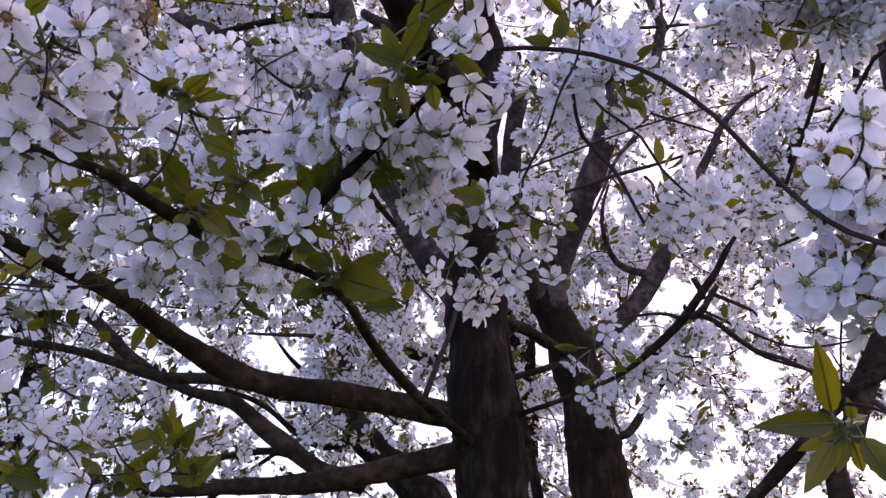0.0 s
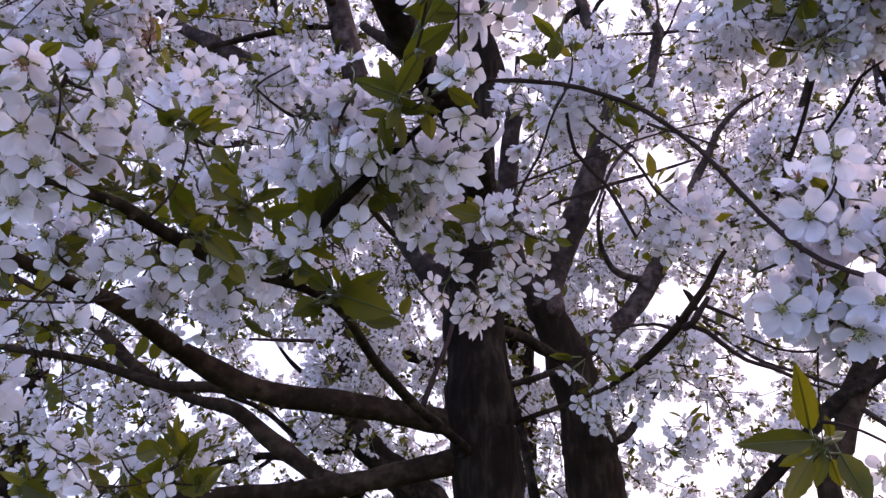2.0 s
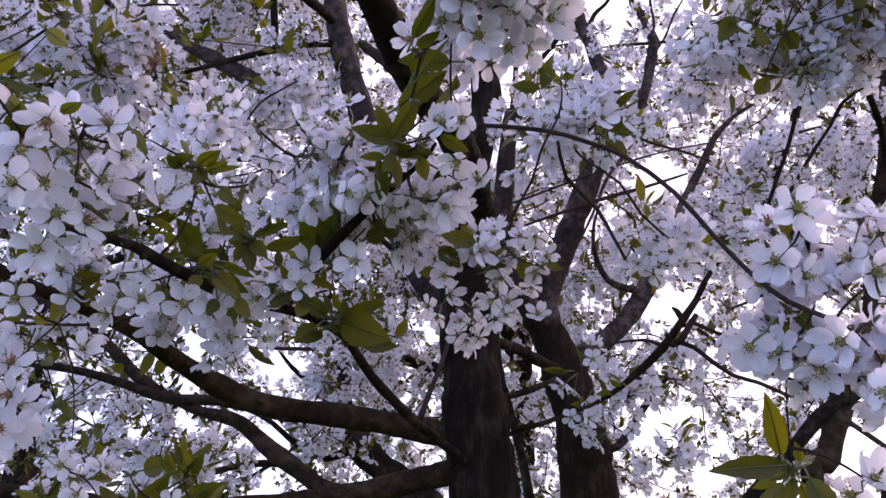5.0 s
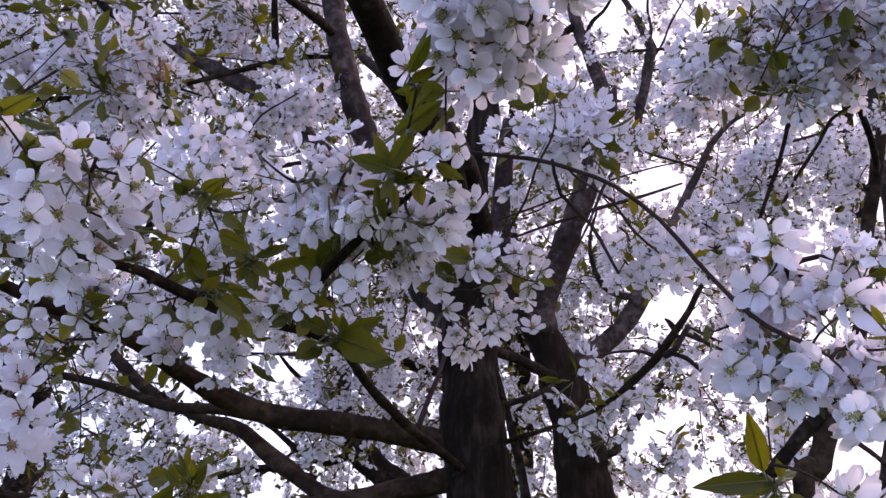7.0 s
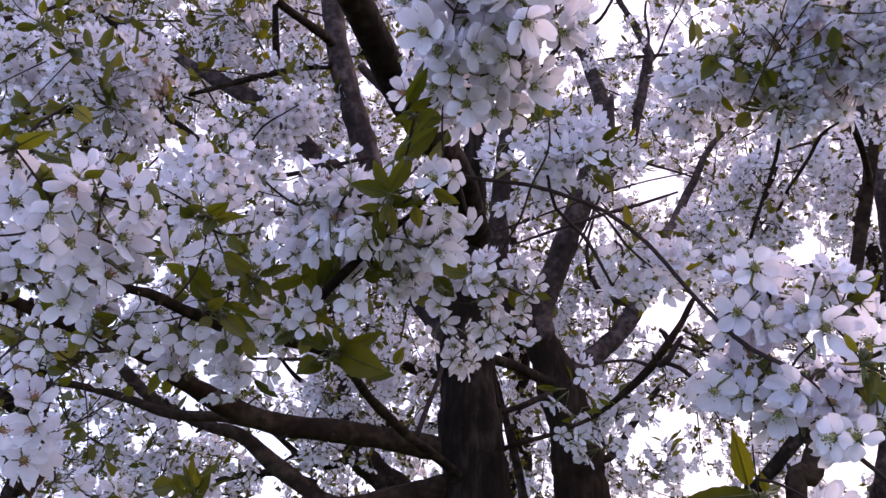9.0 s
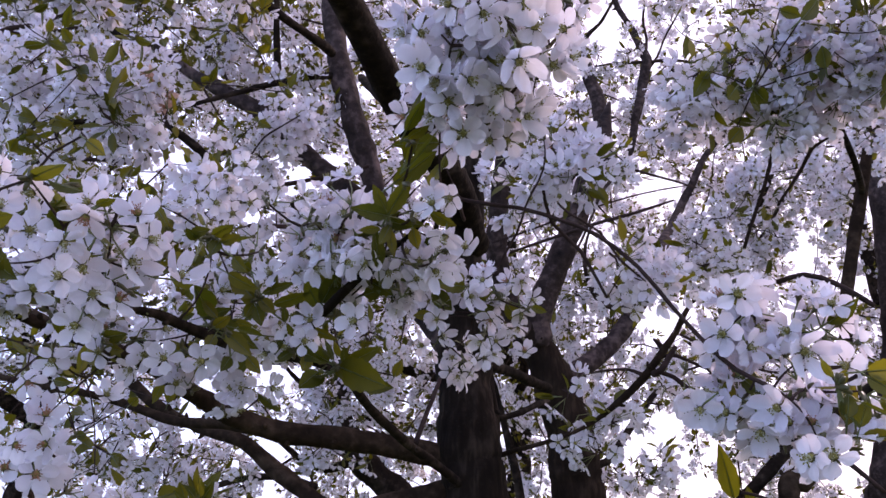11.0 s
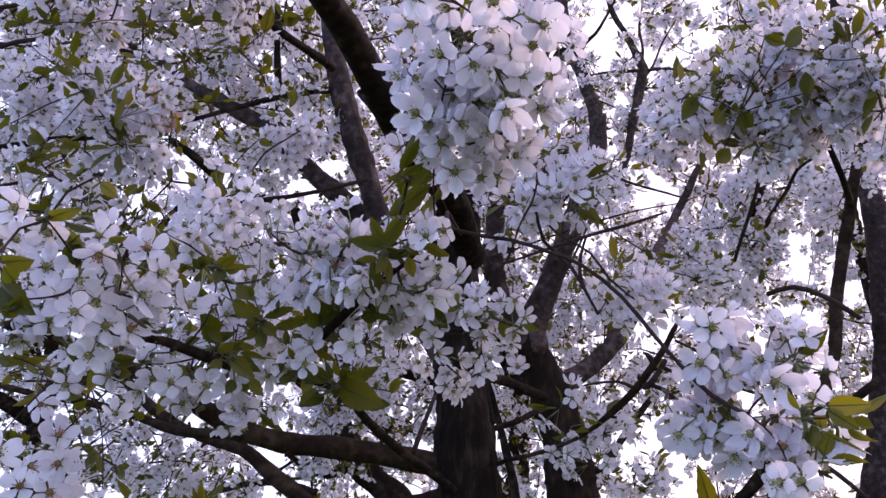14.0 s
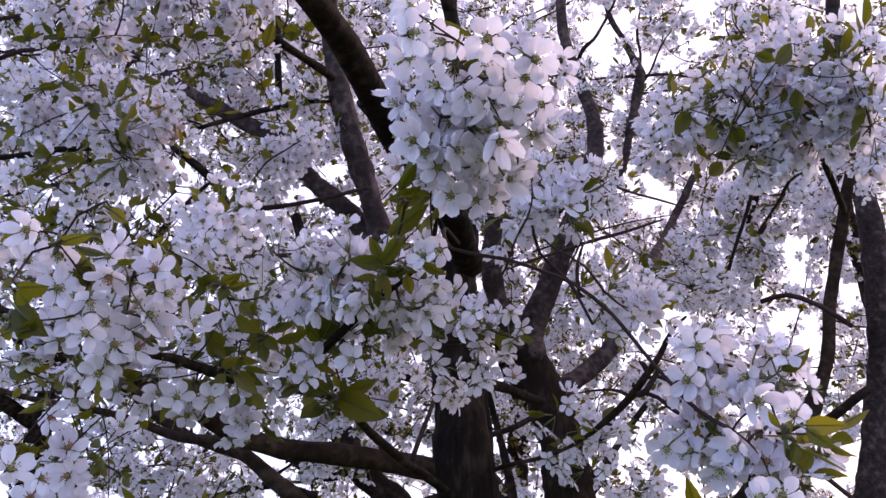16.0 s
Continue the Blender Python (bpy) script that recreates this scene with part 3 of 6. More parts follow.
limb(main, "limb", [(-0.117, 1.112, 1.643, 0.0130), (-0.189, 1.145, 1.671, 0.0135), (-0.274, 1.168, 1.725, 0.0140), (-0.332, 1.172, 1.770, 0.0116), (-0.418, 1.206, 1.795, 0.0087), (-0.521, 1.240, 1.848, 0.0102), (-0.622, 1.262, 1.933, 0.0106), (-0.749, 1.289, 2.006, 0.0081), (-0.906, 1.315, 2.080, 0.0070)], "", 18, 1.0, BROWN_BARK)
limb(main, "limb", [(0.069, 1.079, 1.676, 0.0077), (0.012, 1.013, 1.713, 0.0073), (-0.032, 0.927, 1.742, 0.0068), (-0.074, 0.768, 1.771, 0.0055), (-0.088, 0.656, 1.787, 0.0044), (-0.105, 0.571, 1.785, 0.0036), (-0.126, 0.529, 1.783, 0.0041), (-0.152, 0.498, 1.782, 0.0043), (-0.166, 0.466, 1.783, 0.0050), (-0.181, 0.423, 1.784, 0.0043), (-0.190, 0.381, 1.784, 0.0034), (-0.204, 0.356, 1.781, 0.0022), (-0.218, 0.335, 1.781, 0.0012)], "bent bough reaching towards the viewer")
limb(main, "limb", [(-0.122, 0.529, 1.783, 0.0030), (-0.098, 0.500, 1.806, 0.0041), (-0.073, 0.472, 1.823, 0.0044), (-0.051, 0.463, 1.842, 0.0032), (-0.029, 0.440, 1.852, 0.0024), (-0.007, 0.418, 1.862, 0.0017), (0.003, 0.402, 1.868, 0.0012)], "", 10)
limb(main, "twig", [(-0.024, 0.969, 1.746, 0.0044), (-0.009, 0.985, 1.790, 0.0038), (0.009, 1.008, 1.842, 0.0036), (0.023, 1.040, 1.900, 0.0033)], "", 8)
# unseen boughs added overhead to carry the shading blossom
limb(main, "limb", [(0.040, 1.095, 2.670, 0.0145), (0.090, 0.900, 3.080, 0.0140), (0.260, 0.560, 3.480, 0.0110), (0.620, 0.300, 3.720, 0.0070), (1.100, 0.100, 3.800, 0.0030)], "", 12)
limb(main, "limb", [(0.042, 1.095, 2.660, 0.0140), (-0.100, 0.780, 3.000, 0.0125), (-0.420, 0.380, 3.180, 0.0095), (-0.900, 0.080, 3.260, 0.0060), (-1.400, -0.100, 3.250, 0.0025)], "", 12)
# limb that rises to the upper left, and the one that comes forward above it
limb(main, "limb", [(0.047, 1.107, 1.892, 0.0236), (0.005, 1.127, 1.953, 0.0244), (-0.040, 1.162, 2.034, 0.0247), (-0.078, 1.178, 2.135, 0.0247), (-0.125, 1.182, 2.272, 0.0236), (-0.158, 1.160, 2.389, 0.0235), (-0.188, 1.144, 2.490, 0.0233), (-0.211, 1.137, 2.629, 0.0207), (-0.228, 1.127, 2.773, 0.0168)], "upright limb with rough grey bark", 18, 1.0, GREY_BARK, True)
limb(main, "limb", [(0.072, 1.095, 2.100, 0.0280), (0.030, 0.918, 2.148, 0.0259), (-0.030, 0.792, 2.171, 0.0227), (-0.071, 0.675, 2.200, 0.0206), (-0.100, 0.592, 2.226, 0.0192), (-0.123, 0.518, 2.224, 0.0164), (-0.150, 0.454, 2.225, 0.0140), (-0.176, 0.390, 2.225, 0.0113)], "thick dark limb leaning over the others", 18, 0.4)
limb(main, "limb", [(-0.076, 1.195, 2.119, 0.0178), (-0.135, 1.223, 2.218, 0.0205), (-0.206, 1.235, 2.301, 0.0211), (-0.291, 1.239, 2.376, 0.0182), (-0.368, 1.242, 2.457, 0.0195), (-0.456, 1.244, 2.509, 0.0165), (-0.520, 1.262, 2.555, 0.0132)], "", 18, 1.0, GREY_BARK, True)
limb(main, "limb", [(-0.510, 1.258, 2.548, 0.0128), (-0.541, 1.265, 2.570, 0.0114), (-0.655, 1.275, 2.658, 0.0080), (-0.748, 1.296, 2.717, 0.0050), (-0.836, 1.321, 2.795, 0.0026)], "", 12, 1.0, GREY_BARK)
limb(main, "twig", [(-0.193, 1.138, 2.478, 0.0077), (-0.253, 1.123, 2.463, 0.0065), (-0.325, 1.110, 2.438, 0.0064), (-0.394, 1.100, 2.409, 0.0053), (-0.461, 1.089, 2.380, 0.0042)], "", 8)
limb(main, "twig", [(-0.321, 1.219, 2.403, 0.0080), (-0.321, 1.172, 2.472, 0.0079), (-0.318, 1.125, 2.544, 0.0067), (-0.314, 1.071, 2.634, 0.0055)], "", 8)
limb(main, "twig", [(-0.199, 1.140, 2.518, 0.0092), (-0.212, 1.100, 2.515, 0.0096), (-0.238, 1.040, 2.503, 0.0086), (-0.270, 0.980, 2.495, 0.0078), (-0.309, 0.930, 2.503, 0.0065)], "", 10)
limb(main, "twig", [(-0.139, 1.080, 2.434, 0.0084), (-0.104, 1.001, 2.357, 0.0097), (-0.073, 0.922, 2.283, 0.0099), (-0.027, 0.920, 2.231, 0.0088), (0.038, 1.059, 2.257, 0.0079)], "", 8)
limb(main, "twig", [(-0.077, 1.115, 2.046, 0.0046), (-0.127, 0.856, 2.027, 0.0044), (-0.155, 0.805, 2.020, 0.0041), (-0.187, 0.768, 2.005, 0.0033), (-0.223, 0.712, 1.984, 0.0025)], "", 8)
limb(main, "twig", [(-0.423, 0.620, 1.795, 0.0012), (-0.386, 0.640, 1.798, 0.0013), (-0.358, 0.660, 1.802, 0.0015), (-0.329, 0.680, 1.810, 0.0014), (-0.316, 0.700, 1.823, 0.0012)], "", 7)
limb(main, "twig", [(-0.903, 1.050, 2.604, 0.0045), (-0.816, 1.050, 2.620, 0.0045), (-0.728, 1.050, 2.634, 0.0045), (-0.642, 1.050, 2.659, 0.0034)], "", 7)
limb(main, "twig", [(-0.748, 0.950, 2.247, 0.0048), (-0.692, 0.950, 2.253, 0.0058), (-0.636, 0.950, 2.263, 0.0058), (-0.579, 0.950, 2.266, 0.0043), (-0.542, 0.970, 2.284, 0.0029)], "", 7)
limb(main, "twig", [(-0.958, 1.200, 2.619, 0.0049), (-0.912, 1.200, 2.640, 0.0056), (-0.864, 1.200, 2.648, 0.0050), (-0.772, 1.200, 2.690, 0.0038), (-0.726, 1.200, 2.717, 0.0025)], "", 7)
limb(main, "twig", [(-0.735, 1.200, 2.681, 0.0031), (-0.703, 1.200, 2.645, 0.0087), (-0.671, 1.200, 2.613, 0.0055), (-0.630, 1.200, 2.613, 0.0037), (-0.587, 1.200, 2.619, 0.0019)], "", 7)
limb(main, "twig", [(-0.415, 0.800, 2.151, 0.0016), (-0.385, 0.800, 2.142, 0.0020), (-0.377, 0.820, 2.124, 0.0017)], "", 7)
limb(main, "twig", [(-0.540, 1.180, 2.390, 0.0046), (-0.508, 1.180, 2.368, 0.0081), (-0.464, 1.200, 2.334, 0.0093), (-0.447, 1.250, 2.314, 0.0071), (-0.434, 1.300, 2.283, 0.0049)], "", 7)
limb(main, "twig", [(-0.514, 1.000, 2.211, 0.0020), (-0.554, 1.000, 2.219, 0.0030), (-0.653, 1.000, 2.221, 0.0039), (-0.691, 1.000, 2.212, 0.0030), (-0.747, 1.000, 2.199, 0.0029)], "", 7)
limb(main, "twig", [(-0.479, 1.150, 2.250, 0.0022), (-0.431, 1.150, 2.241, 0.0044), (-0.373, 1.150, 2.236, 0.0055), (-0.302, 1.150, 2.241, 0.0055), (-0.247, 1.150, 2.251, 0.0044), (-0.182, 1.150, 2.267, 0.0039), (-0.127, 1.150, 2.282, 0.0039)], "", 7)
limb(main, "twig", [(-0.478, 1.250, 2.614, 0.0032), (-0.462, 1.250, 2.562, 0.0031), (-0.447, 1.250, 2.533, 0.0025)], "", 7)
limb(main, "twig", [(-0.311, 1.000, 2.231, 0.0016), (-0.292, 1.000, 2.264, 0.0018), (-0.263, 1.000, 2.286, 0.0016), (-0.239, 1.020, 2.318, 0.0012)], "", 7)
# arched twig to the nearest clusters
limb(main, "twig", [(0.051, 0.987, 2.104, 0.0031), (0.026, 0.513, 1.944, 0.0019), (0.031, 0.398, 1.880, 0.0016), (0.073, 0.373, 1.862, 0.0015), (0.101, 0.367, 1.850, 0.0015), (0.127, 0.370, 1.840, 0.0016), (0.155, 0.369, 1.815, 0.0016), (0.176, 0.369, 1.786, 0.0015), (0.195, 0.367, 1.760, 0.0016), (0.209, 0.354, 1.738, 0.0016), (0.225, 0.338, 1.723, 0.0014)], "long arched twig", 8, 0.6)
# branch crossing to the right
limb(main, "limb", [(0.089, 1.100, 1.732, 0.0046), (0.129, 1.070, 1.745, 0.0040), (0.157, 1.000, 1.748, 0.0033), (0.188, 0.930, 1.753, 0.0027), (0.233, 0.940, 1.775, 0.0034), (0.270, 0.910, 1.804, 0.0050), (0.296, 0.890, 1.829, 0.0055), (0.310, 0.880, 1.847, 0.0055), (0.323, 0.870, 1.865, 0.0050), (0.337, 0.860, 1.885, 0.0043), (0.344, 0.850, 1.901, 0.0038), (0.359, 0.850, 1.923, 0.0026), (0.377, 0.850, 1.939, 0.0018)], "", 12, 0.8, BROWN_BARK)
limb(main, "twig", [(0.308, 0.870, 1.877, 0.0018), (0.317, 0.880, 1.874, 0.0037), (0.323, 0.880, 1.863, 0.0044)], "", 8)
limb(main, "twig", [(0.306, 0.880, 1.831, 0.0051), (0.311, 0.860, 1.833, 0.0050), (0.322, 0.860, 1.848, 0.0043), (0.331, 0.850, 1.863, 0.0032)], "", 8)
limb(main, "twig", [(0.312, 0.880, 1.834, 0.0033), (0.333, 0.880, 1.827, 0.0033), (0.350, 0.880, 1.812, 0.0032), (0.386, 0.900, 1.794, 0.0029), (0.422, 0.910, 1.786, 0.0026), (0.461, 0.920, 1.772, 0.0024), (0.497, 0.930, 1.763, 0.0018)], "", 7)
limb(main, "twig", [(0.330, 0.860, 1.854, 0.0029), (0.348, 0.860, 1.846, 0.0025), (0.373, 0.860, 1.834, 0.0018), (0.378, 0.860, 1.826, 0.0011)], "", 7)
limb(main, "twig", [(0.288, 0.880, 1.831, 0.0029), (0.274, 0.900, 1.841, 0.0024), (0.246, 0.920, 1.843, 0.0018), (0.229, 0.930, 1.841, 0.0012)], "", 7)
limb(main, "twig", [(0.084, 1.107, 1.892, 0.0096), (0.149, 1.223, 1.893, 0.0105), (0.232, 1.383, 1.893, 0.0107)], "", 8)
limb(main, "twig", [(0.102, 1.099, 1.796, 0.0051), (0.155, 1.145, 1.816, 0.0053), (0.215, 1.289, 1.858, 0.0060)], "", 8)
for a, b in (((0.150, 0.596, 1.952, 0.0013), (0.214, 0.650, 1.918, 0.0016)), ((0.102, 0.575, 1.950, 0.0011), (0.078, 0.653, 1.910, 0.0014)), ((0.519, 0.993, 2.088, 0.0030), (0.520, 0.849, 2.191, 0.0033)), ((0.491, 0.809, 2.066, 0.0020), (0.496, 0.724, 2.096, 0.0023)), ((0.121, 0.856, 2.027, 0.0016), (0.290, 0.790, 2.062, 0.0012))):
    a, b = Vector(a), Vector(b)
    on = b + (b - a) * 0.35
    on[3] = b[3] * 0.5
    limb(main, "twig", [tuple(a - (b - a) * 0.2), tuple(a), tuple((a + b) / 2 + Vector((0.006, 0, 0.005, 0))), tuple(b), tuple(on + Vector((0.01, 0, -0.008, 0)))], "", 7)
limb(main, "twig", [(0.131, 0.648, 2.014, 0.0017), (0.147, 0.692, 1.980, 0.0024), (0.185, 0.722, 1.955, 0.0025), (0.218, 0.742, 1.900, 0.0018)], "", 7)

# ---- the second cherry tree just behind ----
second = tree("cherry_tree", (0.3, 1.44, 0), "second cherry tree with a leaning forked trunk, in full blossom")
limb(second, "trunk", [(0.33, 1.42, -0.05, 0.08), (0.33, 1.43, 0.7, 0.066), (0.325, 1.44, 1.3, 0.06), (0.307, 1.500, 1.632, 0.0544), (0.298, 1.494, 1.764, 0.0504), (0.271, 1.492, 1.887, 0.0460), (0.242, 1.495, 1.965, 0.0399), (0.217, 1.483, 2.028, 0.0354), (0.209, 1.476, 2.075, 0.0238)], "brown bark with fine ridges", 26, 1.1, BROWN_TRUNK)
limb(second, "limb", [(0.224, 1.483, 1.998, 0.0340), (0.230, 1.476, 2.075, 0.0321), (0.273, 1.453, 2.168, 0.0287), (0.318, 1.421, 2.285, 0.0277), (0.352, 1.397, 2.380, 0.0254), (0.380, 1.388, 2.465, 0.0221), (0.402, 1.395, 2.534, 0.0125), (0.415, 1.401, 2.575, 0.0038)], "limb with open light put into its paler bark tone", 18, 1.0, GREY_BARK)
limb(second, "limb", [(0.220, 1.489, 2.011, 0.0271), (0.170, 1.444, 2.077, 0.0245), (0.133, 1.386, 2.179, 0.0230), (0.139, 1.346, 2.287, 0.0207), (0.156, 1.295, 2.427, 0.0172)], "", 18, 1.0, GREY_BARK)
limb(second, "limb", [(0.255, 1.495, 1.909, 0.0249), (0.325, 1.524, 1.961, 0.0232), (0.391, 1.560, 2.007, 0.0214), (0.442, 1.570, 2.058, 0.0217), (0.478, 1.573, 2.119, 0.0220), (0.533, 1.620, 2.219, 0.0190), (0.636, 1.780, 2.374, 0.0163), (0.722, 1.900, 2.503, 0.0133)], "limb with open light put into its paler bark tone", 18, 1.0, GREY_BARK)
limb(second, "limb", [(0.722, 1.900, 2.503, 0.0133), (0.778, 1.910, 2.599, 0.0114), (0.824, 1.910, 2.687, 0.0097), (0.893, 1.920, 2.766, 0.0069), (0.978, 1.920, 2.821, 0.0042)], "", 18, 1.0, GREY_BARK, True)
limb(second, "twig", [(0.464, 1.560, 2.108, 0.0111), (0.418, 1.540, 2.109, 0.0082), (0.379, 1.520, 2.121, 0.0073), (0.355, 1.500, 2.156, 0.0063), (0.344, 1.480, 2.195, 0.0050), (0.345, 1.460, 2.234, 0.0036), (0.359, 1.450, 2.277, 0.0027)], "", 10, 1.0, GREY_BARK)
limb(second, "twig", [(0.309, 1.498, 1.753, 0.0112), (0.375, 1.539, 1.758, 0.0092), (0.449, 1.616, 1.837, 0.0086), (0.542, 1.686, 1.938, 0.0065)], "", 8)
limb(second, "limb", [(0.372, 1.392, 2.430, 0.0150), (0.404, 1.500, 2.520, 0.0165), (0.455, 1.690, 2.620, 0.0180), (0.500, 1.881, 2.735, 0.0205), (0.514, 1.927, 2.884, 0.0220), (0.489, 1.933, 3.014, 0.0212), (0.452, 1.938, 3.148, 0.0191), (0.437, 1.931, 3.312, 0.0169), (0.462, 1.945, 3.566, 0.0149), (0.455, 1.933, 3.891, 0.0098)], "upright limb against the sky", 18, 1.0, GREY_BARK)
limb(second, "twig", [(0.454, 1.939, 3.142, 0.0148), (0.410, 1.928, 3.116, 0.0110), (0.378, 1.917, 3.057, 0.0082), (0.321, 1.925, 2.977, 0.0045)], "", 8)
limb(second, "twig", [(0.476, 1.937, 3.092, 0.0084), (0.500, 1.926, 3.150, 0.0072), (0.555, 1.924, 3.215, 0.0055), (0.630, 1.911, 3.366, 0.0037), (0.662, 1.892, 3.564, 0.0019)], "", 8)
for x in (-0.1, 0.08):
    limb(second, "twig", [(0.3 + x, 1.6, 1.62, 0.012), (0.27 + x, 1.62, 1.8, 0.01), (0.22 + x, 1.66, 2.02, 0.006)], "", 8)

# ---- trees further off ----
right = tree("cherry_tree", (0.75, 0.95, 0), "young cherry tree with slim dark forked stems in blossom")
limb(right, "trunk", [(0.620, 1.080, -0.050, 0.0340), (0.600, 1.090, 0.900, 0.0280), (0.574, 1.120, 1.621, 0.0176), (0.605, 1.120, 1.707, 0.0172), (0.642, 1.130, 1.783, 0.0187), (0.716, 1.150, 1.911, 0.0129), (0.762, 1.170, 2.042, 0.0118), (0.793, 1.170, 2.144, 0.0117), (0.823, 1.160, 2.245, 0.0114), (0.844, 1.150, 2.326, 0.0098), (0.844, 1.120, 2.436, 0.0081), (0.837, 1.080, 2.553, 0.0063)], "slim dark stem", 18, 1.0, BROWN_BARK)
limb(right, "limb", [(0.386, 1.170, 1.577, 0.0052), (0.463, 1.160, 1.626, 0.0087), (0.514, 1.150, 1.675, 0.0105), (0.561, 1.140, 1.721, 0.0114), (0.598, 1.130, 1.760, 0.0115), (0.639, 1.120, 1.792, 0.0115), (0.683, 1.110, 1.818, 0.0087), (0.769, 1.100, 1.877, 0.0072)])
limb(right, "twig", [(0.818, 1.158, 2.232, 0.0068), (0.760, 1.060, 2.205, 0.0058), (0.689, 0.953, 2.199, 0.0052), (0.626, 0.879, 2.255, 0.0044), (0.593, 0.842, 2.270, 0.0038), (0.516, 0.771, 2.258, 0.0031)], "", 8)
limb(right, "twig", [(0.611, 1.118, 2.037, 0.0044), (0.634, 1.066, 2.035, 0.0047), (0.662, 1.023, 2.005, 0.0045), (0.694, 0.987, 1.957, 0.0039)], "", 7)
limb(right, "twig", [(0.593, 1.030, 1.752, 0.0042), (0.631, 1.021, 1.719, 0.0037), (0.680, 1.035, 1.681, 0.0033)], "", 7)

back = tree("cherry_tree", (1.02, 1.72, 0), "cherry tree with a straight grey trunk behind the others")
limb(back, "trunk", [(1.020, 1.720, -0.050, 0.0700), (1.030, 1.710, 0.800, 0.0550), (1.096, 1.786, 1.606, 0.0450), (1.107, 1.768, 1.712, 0.0441), (1.159, 1.731, 1.961, 0.0360), (1.173, 1.690, 2.160, 0.0341), (1.178, 1.657, 2.370, 0.0322), (1.162, 1.631, 2.558, 0.0275), (1.146, 1.613, 2.724, 0.0241), (1.149, 1.590, 2.932, 0.0206), (1.159, 1.554, 3.179, 0.0168)], "straight grey trunk", 14, 0.7, GREY_BARK)
limb(back, "limb", [(0.347, 1.940, 2.265, 0.0030), (0.440, 1.983, 2.439, 0.0040), (0.530, 2.021, 2.626, 0.0060), (0.623, 2.029, 2.749, 0.0095), (0.664, 2.029, 2.895, 0.0145), (0.706, 2.015, 3.081, 0.0177), (0.708, 2.010, 3.123, 0.0162), (0.671, 2.011, 3.238, 0.0115), (0.626, 2.019, 3.362, 0.0092), (0.597, 1.998, 3.566, 0.0068), (0.619, 1.961, 3.814, 0.0035)], "", 12, 1.0, GREY_BARK)
limb(back, "twig", [(0.540, 2.030, 3.098, 0.0024), (0.613, 2.018, 3.101, 0.0048), (0.706, 2.008, 3.099, 0.0059), (0.794, 1.989, 3.094, 0.0047), (0.899, 1.976, 3.072, 0.0023)], "", 7)
limb(back, "twig", [(0.708, 2.014, 3.114, 0.0059), (0.720, 2.008, 3.189, 0.0048), (0.715, 2.006, 3.280, 0.0042), (0.744, 1.992, 3.436, 0.0031), (0.748, 1.957, 3.679, 0.0019)], "", 7)
limb(back, "twig", [(0.706, 2.021, 3.063, 0.0053), (0.747, 2.002, 3.117, 0.0041), (0.778, 1.976, 3.188, 0.0035), (0.838, 1.937, 3.295, 0.0024), (0.914, 1.860, 3.508, 0.0011)], "", 7)
limb(back, "twig", [(0.726, 2.031, 2.161, 0.0045), (0.858, 2.006, 2.081, 0.0039), (0.975, 1.971, 2.033, 0.0033), (1.143, 1.963, 2.055, 0.0028)], "", 7)
limb(back, "twig", [(0.750, 2.039, 2.138, 0.0050), (0.874, 2.025, 2.029, 0.0049), (0.990, 1.992, 1.976, 0.0048), (1.160, 1.965, 1.903, 0.0046)], "", 7)
limb(back, "limb", [(0.747, 1.490, 2.291, 0.0090), (0.774, 1.480, 2.360, 0.0097), (0.812, 1.470, 2.442, 0.0098), (0.849, 1.460, 2.533, 0.0093), (0.873, 1.450, 2.612, 0.0080), (0.900, 1.440, 2.732, 0.0068)], "", 8)

limb(second, "twig", [(0.154, 1.300, 2.158, 0.0023), (0.239, 1.280, 2.183, 0.0034), (0.328, 1.260, 2.207, 0.0040), (0.407, 1.250, 2.227, 0.0034), (0.489, 1.250, 2.254, 0.0023)], "", 7)
limb(second, "twig", [(0.347, 1.200, 2.324, 0.0027), (0.401, 1.200, 2.299, 0.0029), (0.483, 1.220, 2.284, 0.0023), (0.534, 1.240, 2.277, 0.0016)], "", 7)
limb(back, "twig", [(0.747, 1.500, 2.238, 0.0026), (0.800, 1.500, 2.309, 0.0040), (0.839, 1.480, 2.373, 0.0045), (0.881, 1.460, 2.437, 0.0046), (0.933, 1.440, 2.502, 0.0040)], "", 7)
limb(back, "twig", [(0.793, 1.500, 2.458, 0.0027), (0.866, 1.500, 2.485, 0.0033), (0.938, 1.500, 2.504, 0.0033), (1.009, 1.500, 2.512, 0.0028)], "", 7)

left_back = tree("cherry_tree", (-0.25, 1.95, 0), "cherry tree with a leaning stem, half hidden by blossom")
limb(left_back, "trunk", [(0.05, 1.9, -0.05, 0.07), (0.02, 1.88, 0.8, 0.055), (0.008, 1.883, 1.544, 0.0416), (-0.088, 1.884, 1.685, 0.0400), (-0.204, 1.898, 1.794, 0.0369), (-0.268, 1.904, 1.923, 0.0291), (-0.260, 1.914, 2.044, 0.0224), (-0.328, 1.900, 2.228, 0.0199), (-0.425, 1.896, 2.531, 0.0161)])
limb(left_back, "twig", [(-0.204, 1.898, 1.794, 0.0142), (-0.309, 1.856, 1.763, 0.0083), (-0.421, 1.772, 1.847, 0.0067), (-0.500, 1.708, 1.877, 0.0052)], "", 7)
limb(left_back, "twig", [(-0.275, 1.662, 1.711, 0.0086), (-0.373, 1.654, 1.734, 0.0086), (-0.502, 1.680, 1.721, 0.0074), (-0.612, 1.727, 1.678, 0.0063)], "", 7)
